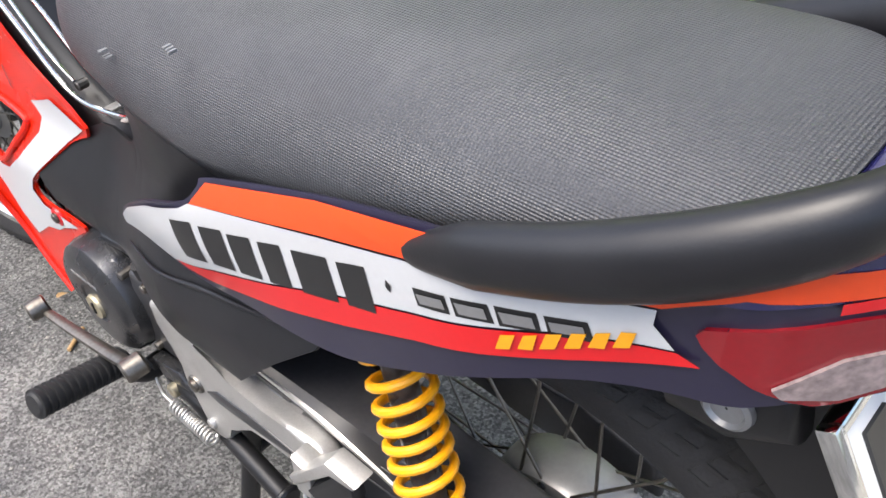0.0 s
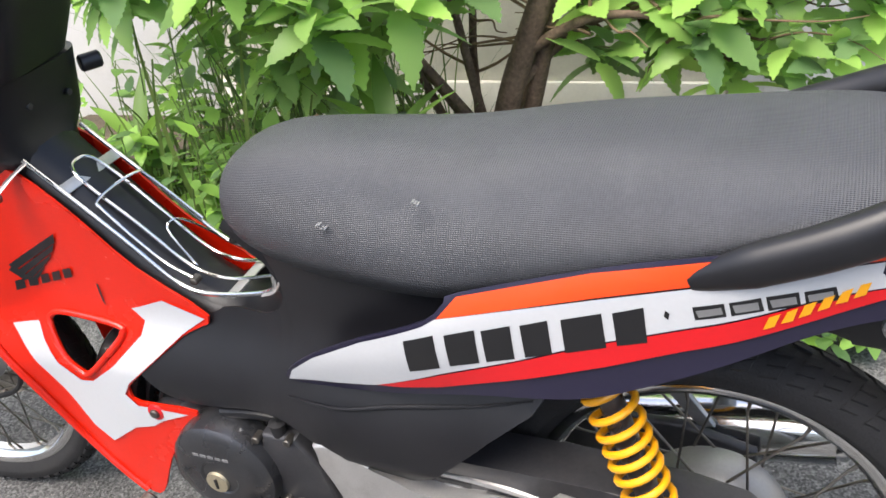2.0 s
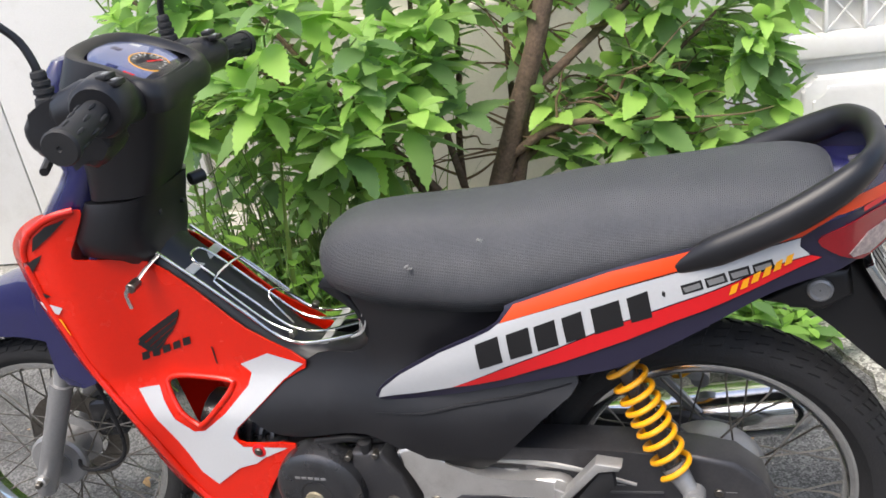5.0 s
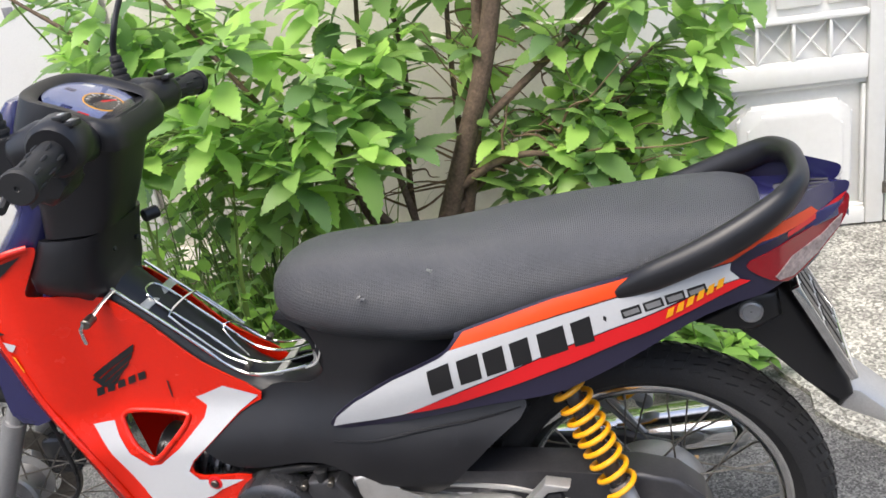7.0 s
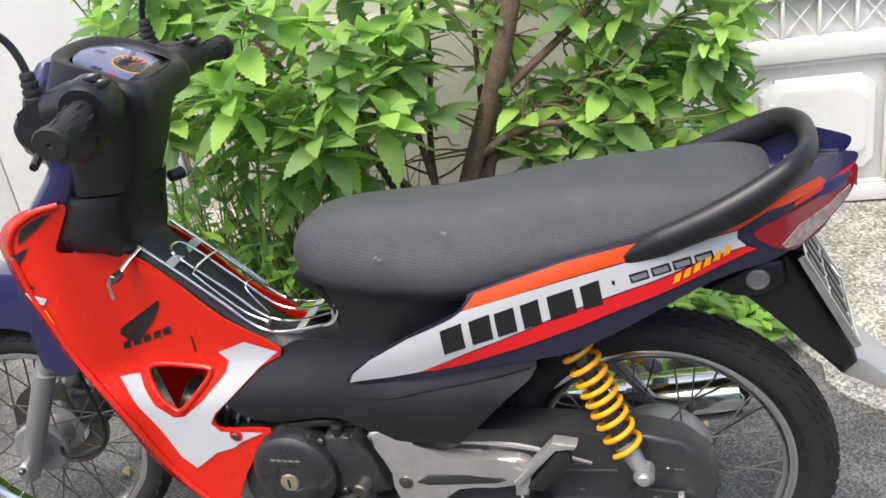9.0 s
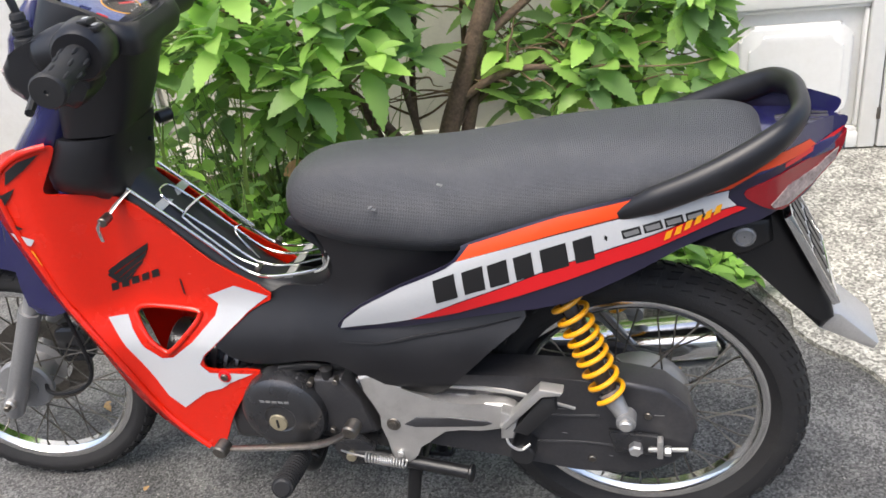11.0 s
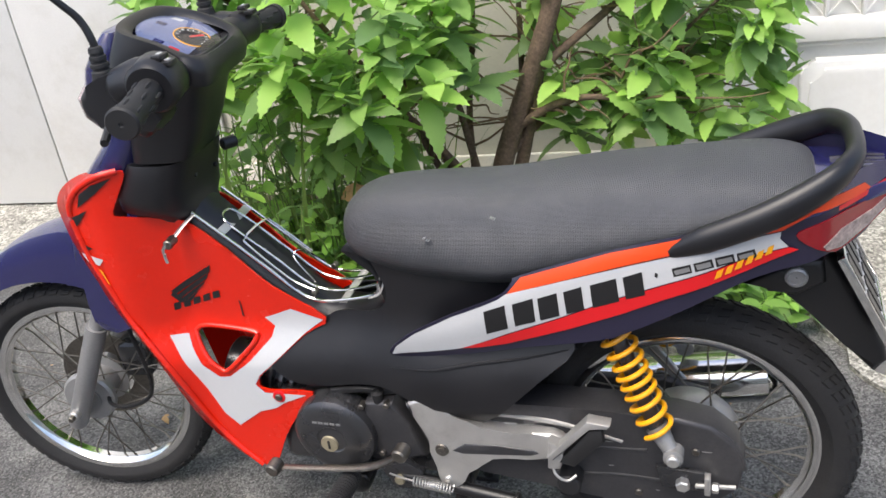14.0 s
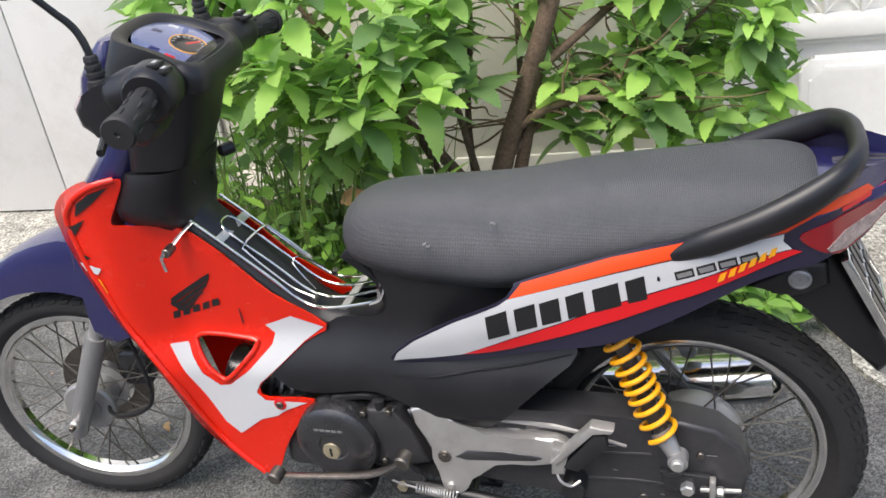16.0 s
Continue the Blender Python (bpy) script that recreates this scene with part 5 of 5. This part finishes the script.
# chrome carrier over the tunnel
RW = 0.0032
LR = [(-0.867, 0.728), (-0.8, 0.672), (-0.74, 0.62), (-0.69, 0.574), (-0.655, 0.556), (-0.61, 0.556), (-0.535, 0.573)]
rack = part("carrier", tube([(x, -0.055, z + 0.012) for x, z in LR] + [(-0.524, -0.055, 0.61), (-0.512, -0.05, 0.64)], RW, 10), CHROME, bike, "chrome wire carrier between the leg shields")
part("rail", tube([(x, 0.056, z + 0.012) for x, z in LR] + [(-0.524, 0.056, 0.61), (-0.512, 0.05, 0.64)], RW, 10), CHROME, rack)
part("rail", tube([(-0.535, -0.022, 0.588), (-0.61, -0.022, 0.57), (-0.655, -0.022, 0.572), (-0.69, -0.022, 0.59), (-0.74, -0.022, 0.635), (-0.82, -0.022, 0.703), (-0.836, 0.0, 0.716), (-0.82, 0.022, 0.703), (-0.74, 0.022, 0.635), (-0.69, 0.022, 0.59), (-0.655, 0.022, 0.572), (-0.61, 0.022, 0.57), (-0.535, 0.022, 0.588)], RW * 0.85, 10), CHROME, rack)
part("rail", tube([(-0.655, -0.05, 0.585), (-0.7, -0.048, 0.605), (-0.77, -0.045, 0.668), (-0.782, -0.035, 0.682), (-0.775, 0.03, 0.685), (-0.765, 0.045, 0.672), (-0.7, 0.05, 0.61)], RW * 0.7, 10), CHROME, rack)
part("latch_wire", tube([(-0.66, -0.03, 0.59), (-0.7, -0.02, 0.635), (-0.69, 0.0, 0.64), (-0.665, 0.03, 0.6)], RW * 0.5, 8), CHROME, rack)
for x, z in ((-0.82, 0.699), (-0.6, 0.566)):
    b = box(-0.008, 0.008, -0.056, 0.056, -0.0015, 0.0015, 0.0005)
    b.transform(Matrix.Translation((x, 0, z)) @ Matrix.Rotation(radians(40 if x < -0.7 else -5), 4, "Y"))
    part("cross_strip", b, ALLOY, rack)
part("end_strip", tube([(-0.545, -0.057, 0.58), (-0.522, -0.057, 0.592), (-0.514, -0.045, 0.63), (-0.512, 0.0, 0.646), (-0.514, 0.045, 0.63), (-0.522, 0.057, 0.592)], 0.0055, 8, flat=0.3), ALLOY, rack)
part("clamp_strip", tube([(-0.862, -0.055, 0.738), (-0.88, -0.075, 0.722), (-0.893, -0.095, 0.706)], 0.006, 8, flat=0.35), ALLOY, rack)
part("wing_nut", rod((-0.893, -0.09, 0.705), (-0.89, -0.118, 0.705), 0.009, 8), STEEL, rack)
part("luggage_hook", tube([(-0.893, -0.115, 0.708), (-0.9, -0.118, 0.695), (-0.903, -0.112, 0.668)], 0.004, 8), CHROME, rack)
for x, y, z in ((-0.66, -0.048, 0.575), (-0.66, 0.048, 0.578)):
    part("pivot", rod((x, y, z), (x, y + 0.014, z), 0.006, 10), STEEL, rack)


# ---- plants ----
rng = random.Random(7)


def leaf_data(length, width, teeth, droop, fold, n=7):
    """Vertices and faces of one leaf along +x, folded on its midrib, with a toothed edge."""
    vs, fs = [], []
    for i in range(n + 1):
        t = i / n
        w = width * math.sin(math.pi * min(1, t * 0.94 + 0.03)) ** 0.8 * (1.15 - 0.45 * t)
        x, z = length * t, -droop * length * t * t
        e = teeth * width * (1 if i % 2 else -1) if 0 < i < n else 0
        vs += [(x, 0, z), (x - 0.02 * length, w + e, z + fold * w), (x - 0.02 * length, -w - e, z + fold * w)]
    for i in range(n):
        a, b = 3 * i, 3 * i + 3
        fs += [(a, b, b + 1, a + 1), (a, a + 2, b + 2, b)]
    return vs, fs


def leaf_mesh(name, material, *args, **kw):
    me = bpy.data.meshes.new(name)
    vs, fs = leaf_data(*args, **kw)
    me.from_pydata(vs, [], fs)
    me.materials.append(material)
    me.shade_smooth()
    return me


def joined(name, placed, material, parent):
    """Many leaves in one mesh: placed is a list of (matrix, leaf data)."""
    vs, fs = [], []
    for m, (lv, lf) in placed:
        k = len(vs)
        vs += [tuple(m @ Vector(v)) for v in lv]
        fs += [tuple(i + k for i in f) for f in lf]
    me = bpy.data.meshes.new(name)
    me.from_pydata(vs, [], fs)
    me.materials.append(material)
    me.shade_smooth()
    ob = new(name, me)
    ob.parent = parent
    return tagged(ob, kind="stuff")


def aim(p, d, roll=0.0, size=1.0):
    """A pose whose x axis points along d, with its z axis upward."""
    d = Vector(d).normalized()
    side = Vector((0, 0, 1)).cross(d)
    side = side.normalized() if side.length > 1e-3 else Vector((0, 1, 0))
    up = d.cross(side)
    m = Matrix((d, side, up)).transposed().to_4x4()
    return Matrix.Translation(p) @ m @ Matrix.Rotation(roll, 4, "X") @ Matrix.Scale(size, 4)


shrub = tagged(new("shrub", None), "leafy green shrub with a brown trunk against the wall", "shrub")
shrub.location = (-0.66, 0.98, 0.02)
SI = Matrix.Translation((0.66, -0.98, -0.02))


def spart(name, bm, material, parent, label=""):
    bm.transform(SI)
    return part(name, bm, material, parent, label, 60)


trunk = spart("trunk", tube([(-0.66, 0.98, 0.0), (-0.6, 0.94, 0.22), (-0.545, 0.92, 0.42), (-0.46, 0.92, 0.64), (-0.375, 0.92, 0.87), (-0.3, 0.95, 1.2), (-0.22, 0.98, 1.7)], [0.034, 0.03, 0.027, 0.026, 0.024, 0.02, 0.014], 14), BARK, shrub, "rough brown trunk")
BOUGHS = [[(-0.65, 1.0, 0.05), (-0.66, 1.02, 0.5), (-0.62, 1.03, 0.9), (-0.7, 1.0, 1.5)], [(-0.6, 0.95, 0.2), (-0.66, 0.95, 0.55), (-0.72, 0.98, 0.85), (-0.66, 1.0, 1.3)],
         [(-0.66, 1.0, 0.1), (-0.82, 0.95, 0.55), (-1.0, 0.86, 0.85), (-1.15, 0.8, 1.15)], [(-0.545, 0.92, 0.42), (-0.4, 0.98, 0.55), (-0.2, 1.05, 0.62), (0.02, 1.1, 0.8)],
         [(-0.5, 0.92, 0.52), (-0.36, 0.9, 0.6), (-0.22, 0.95, 0.58), (-0.1, 1.0, 0.48)], [(-0.64, 0.98, 0.15), (-0.52, 1.05, 0.5), (-0.5, 1.1, 0.95), (-0.42, 1.1, 1.5)],
         [(-0.45, 0.92, 0.66), (-0.2, 1.0, 0.85), (0.05, 1.1, 1.05), (0.2, 1.15, 1.3)], [(-0.62, 0.95, 0.3), (-0.8, 0.85, 0.6), (-0.98, 0.74, 0.75), (-1.1, 0.68, 0.8)],
         [(-0.66, 0.98, 0.3), (-0.9, 0.95, 0.62), (-1.3, 0.85, 0.95), (-1.6, 0.8, 1.2)]]
spart("trunk", tube([(-0.64, 0.99, 0.0), (-0.55, 0.97, 0.25), (-0.475, 0.95, 0.5), (-0.41, 0.95, 0.8), (-0.38, 0.97, 1.1), (-0.36, 1.0, 1.6)], [0.024, 0.021, 0.018, 0.016, 0.014, 0.01], 12), BARK, shrub, "second leaning brown trunk")
for lb in BOUGHS:
    spart("limb", tube(lb, [0.013, 0.0095, 0.007, 0.004], 9), BARK, shrub)


def wiggle(a, b, k=4, amount=0.12):
    a, b = Vector(a), Vector(b)
    r = amount * (b - a).length
    return [a] + [a.lerp(b, i / k) + Vector((rng.uniform(-r, r), rng.uniform(-r, r), rng.uniform(-r, r) + 0.5 * r)) for i in range(1, k)] + [b]


tw = bmesh.new()
for i in range(46):
    lb = BOUGHS[rng.randrange(len(BOUGHS))]
    a = Vector(lb[rng.randrange(1, 3)]) + Vector((0, 0, rng.uniform(-0.08, 0.08)))
    tube(wiggle(a, a + Vector((rng.uniform(-0.35, 0.4), rng.uniform(-0.12, 0.15), rng.uniform(-0.08, 0.2))), 4, 0.07), [0.0042, 0.001], 6, tw, n=3)
for i in range(44):
    a = Vector((rng.uniform(-0.45, -0.05), rng.uniform(0.95, 1.1), rng.uniform(0.45, 0.85)))
    tube(wiggle(a, a + Vector((rng.uniform(-0.3, 0.3), rng.uniform(-0.08, 0.08), rng.uniform(-0.05, 0.28))), 4, 0.07), [0.0035, 0.0009], 6, tw, n=3)
tagged(spart("twig_tangle", tw, TWIG, shrub, "tangle of bare brown twigs"), kind="stuff")

# leafy shoots: tips in three masses, with bare room round the trunk
tips = []


def mass(n, cx, cy, cz, rx, ry, rz):
    k = 0
    while k < n:
        v = Vector((rng.uniform(-1, 1), rng.uniform(-1, 1), rng.uniform(-1, 1)))
        if v.length > 1:
            continue
        p = Vector((cx + v.x * rx, cy + v.y * ry, cz + v.z * rz))
        if -0.72 < p.x < -0.12 and p.z < 0.5 + 0.1 * v.y:
            continue
        tips.append(p)
        k += 1


mass(92, -0.98, 0.72, 0.88, 0.46, 0.28, 0.38)
mass(26, -1.3, 0.98, 1.05, 0.38, 0.2, 0.32)
mass(36, -0.01, 1.04, 0.84, 0.29, 0.2, 0.4)
mass(14, -0.45, 1.02, 0.85, 0.3, 0.14, 0.3)
mass(40, -0.55, 0.98, 1.28, 0.62, 0.25, 0.34)
mass(17, -0.02, 1.05, 0.68, 0.28, 0.14, 0.15)
mass(14, -0.3, 1.06, 0.6, 0.2, 0.1, 0.12)
LEAVES = [leaf_data(1.0, w, 0.075, dr, 0.2, 19) for w, dr in ((0.26, 0.2), (0.285, 0.32), (0.24, 0.12), (0.27, 0.46))]
placed = []
stems = bmesh.new()
nodes = [Vector(p) for lb in BOUGHS for p in spline(lb, 5)[4:]]
for p in tips:
    src = min(nodes, key=lambda q: (q - p).length + rng.uniform(0, 0.15))
    src = src + (p - src) * max(0, 1 - 0.3 / max(0.3, (p - src).length))
    tube(wiggle(src, p, 3, 0.08), [0.0035, 0.0018], 5, stems, n=2)
    grow = (p - src).normalized() * 0.5 + Vector((rng.uniform(-0.4, 0.4), rng.uniform(-0.6, 0.1), 0.75))
    grow.normalize()
    n = rng.randrange(8, 12)
    big = rng.uniform(0.07, 0.125)
    u = grow.orthogonal().normalized()
    v = grow.cross(u)
    for i in range(n):
        f = i / (n - 1)
        a = i * 2.4 + rng.uniform(-0.3, 0.3)
        out = (u * math.cos(a) + v * math.sin(a)) * (1.0 - 0.35 * f) + grow * (0.15 + 0.9 * f * f) + Vector((0, -0.25, -0.12 * (1 - f)))
        pos = p - grow * (0.11 * (1 - f)) 
        size = big * (1.15 - 0.62 * f ** 1.6) * rng.uniform(0.85, 1.2)
        placed.append((pos, aim(pos, out, rng.uniform(-0.5, 0.5), size), rng.randrange(4)))
tagged(spart("shoot", stems, STEM, shrub, "thin green shoots"), kind="stuff")
meshes = []
for k, (w, dr) in enumerate(((0.26, 0.2), (0.285, 0.32), (0.24, 0.12), (0.27, 0.46))):
    meshes.append(leaf_mesh("leaf", LEAF, 1.0, w, 0.075, dr, 0.2, 19))
placed.sort(key=lambda q: q[0].y)
for pos, m, k in placed[:300]:
    ob = new("leaf", meshes[k])
    ob.parent = shrub
    ob.matrix_basis = SI @ m
joined("crown", [(SI @ m, LEAVES[k]) for _, m, k in placed[300:]], LEAF, shrub)

# undergrowth of small leaves
under = tagged(new("undergrowth", None), "low dense green undergrowth on the soil bed", "plants")
under.location = (-1.15, 0.75, 0.02)
UI = Matrix.Translation((1.15, -0.75, -0.02))
small = [leaf_data(1.0, w, 0.0, dr, 0.18, 5) for w, dr in ((0.27, 0.2), (0.3, 0.4), (0.24, 0.1))]
bits, us = [], bmesh.new()
for i in range(330):
    if i < 285:
        b = Vector((rng.uniform(-1.62, -0.62), rng.uniform(0.52, 1.1), 0.02))
        h = rng.uniform(0.12, 0.5) * (1.0 - 0.35 * (b.x + 1.25) ** 2)
    else:
        b = Vector((rng.uniform(-0.1, 0.24), rng.uniform(0.62, 1.05), 0.02))
        h = rng.uniform(0.05, 0.2)
    t = b + Vector((rng.uniform(-0.1, 0.1), rng.uniform(-0.12, 0.06), h))
    tube(wiggle(b, t, 2, 0.1), [0.003, 0.0015], 5, us, n=2)
    for j in range(rng.randrange(6, 11)):
        f = rng.uniform(0.35, 1)
        a = rng.uniform(0, 6.28)
        p = b.lerp(t, f)
        bits.append((UI @ aim(p, (math.cos(a), math.sin(a) - 0.2, rng.uniform(-0.1, 0.7)), rng.uniform(-0.4, 0.4), rng.uniform(0.035, 0.075)), small[rng.randrange(3)]))
us.transform(UI)
tagged(part("stalk_cluster", us, STEM, under), kind="stuff")
joined("foliage", bits, LEAF_DARK, under)

grass = tagged(new("grass", None), "long thin grass blades beside the undergrowth", "grass", kind="stuff")
grass.location = (-1.1, 0.9, 0.02)
gb = bmesh.new()
for i in range(150):
    b = Vector((rng.uniform(-1.45, -0.7), rng.uniform(0.68, 1.15), 0.0))
    h = rng.uniform(0.35, 0.95)
    lean = Vector((rng.uniform(-0.35, 0.35), rng.uniform(-0.3, 0.15), 0))
    w = rng.uniform(0.002, 0.0045) if i % 12 else 0.009
    a = rng.uniform(0, 6.28)
    s = Vector((math.cos(a), math.sin(a) * 0.4, 0)).normalized()
    secs = []
    for j in range(8):
        t = j / 7
        p = b + lean * (h * t * t) + Vector((0, 0, h * (t - 0.3 * t ** 3 * lean.length * 2)))
        ww = w * (1 - t ** 2.2) + 0.0004
        secs.append([p - s * ww, p + Vector((0, 0.002 * (1 - t), 0)), p + s * ww])
    rings(gb, secs, closed_ring=False, caps=False)
for b, t in (((-1.02, 0.6, 0.02), (-0.97, 0.6, 0.7)), ((-1.16, 0.62, 0.02), (-1.22, 0.6, 0.75)), ((-0.94, 0.66, 0.02), (-0.86, 0.62, 0.55)), ((-1.3, 0.66, 0.02), (-1.2, 0.6, 0.62))):
    b, t = Vector(b), Vector(t)
    secs = []
    for j in range(10):
        f = j / 9
        p = b.lerp(t, f) + Vector((0.03 * f * f, -0.05 * math.sin(2.4 * f), 0))
        ww = 0.0085 * (1 - 0.75 * f ** 2) 
        secs.append([p - Vector((ww, 0, 0)), p + Vector((0, 0.004, 0)), p + Vector((ww, 0, 0))])
    rings(gb, secs, closed_ring=False, caps=False)
gb.transform(Matrix.Translation((1.1, -0.9, -0.02)))
part("grass_tuft", gb, GRASS, grass, sharp=80)["kind"] = "stuff"


def rosette(x, y, z, n, length, width, label):
    """A rosette of broad pointed strap leaves on a short stalk."""
    r = tagged(new("strap_plant", None), label, "plant", "strap plants")
    r.location = (x, y, 0.03)
    part("stalk", tube([(0, 0, 0), (0.01, -0.01, (z - 0.03) * 0.6), (0, 0, z - 0.03)], [0.012, 0.009], 8), STEM, r)
    for i in range(n):
        a = i * 2.4 + rng.uniform(-0.2, 0.2)
        me = leaf_mesh("leaf", LEAF_PALE, 1.0, width, 0.0, rng.uniform(0.1, 0.4), 0.35, n=8)
        ob = new("leaf", me)
        ob.parent = r
        ob.matrix_basis = aim((0, 0, z - 0.04), (math.cos(a), math.sin(a) * 0.8 - 0.2, rng.uniform(0.5, 1.2)), 0, length * rng.uniform(0.8, 1.15))
    return r


rosette(-0.68, 0.6, 0.46, 10, 0.17, 0.12, "pale green strap-leaved plant behind the seat")
rosette(-0.72, 0.5, 0.1, 7, 0.26, 0.09, "pale green strap-leaved plant beside the carrier")
rosette(-1.42, 0.72, 0.33, 7, 0.2, 0.1, "pale green strap-leaved plant near the handlebar")

dead = tagged(new("dead_leaf", leaf_mesh("dead_leaf", DEAD, 0.1, 0.03, 0.1, 0.3, 0.5)), "curled brown dead leaf caught in the plants", "leaf", "fallen leaves")
dead.matrix_world = aim((-0.93, 0.68, 0.425), (1, -0.3, 0.3), 0.6)
twig_bit = tagged(link("twig_piece", rod((-0.96, -0.075, 0.004), (-0.93, -0.12, 0.006), 0.004, 8), DEAD), "short pale dry stick on the asphalt", "stick")
for i in range(26):
    x, y = rng.uniform(-1.9, 0.6), rng.uniform(0.25, 0.62) if i % 2 else rng.uniform(-0.3, 0.3)
    ob = new("dead_leaf", dead.data)
    tagged(ob, "small dry leaf lying on the ground", "leaf", "fallen leaves")
    ob.matrix_world = aim((x, y, 0.016), (math.cos(i), math.sin(i), 0.02), 0.0, rng.uniform(0.12, 0.35))

# loose grit on the ground
grit_v, grit_f = [], []
for i in range(6000):
    x, y = rng.uniform(-2.2, 1.2), rng.uniform(-0.45, 1.0)
    s = rng.uniform(0.001, 0.0035) * (1.4 if i % 17 == 0 else 1)
    k = len(grit_v)
    base = 0.014 if (x > 0.1 and y > 0.95 - 0.52 / 0.3 * (x - 0.21)) else 0.0
    pts = [(x + s * rng.uniform(0.7, 1.2) * math.cos(a), y + s * rng.uniform(0.7, 1.2) * math.sin(a), base - 0.0006) for a in (0, 1.6, 3.1, 4.7)]
    grit_v += pts + [(x, y, base + s * rng.uniform(0.5, 1.0))]
    grit_f += [(k, k + 1, k + 4), (k + 1, k + 2, k + 4), (k + 2, k + 3, k + 4), (k + 3, k, k + 4)]
gm_ = bpy.data.meshes.new("gravel")
gm_.from_pydata(grit_v, [], grit_f)
gm_.materials.append(mat("grit", (0.24, 0.23, 0.21), 0.9, vary=0.5, scale=90))
tagged(new("gravel", gm_), "scattered fine grit on the ground", "gravel", kind="stuff")
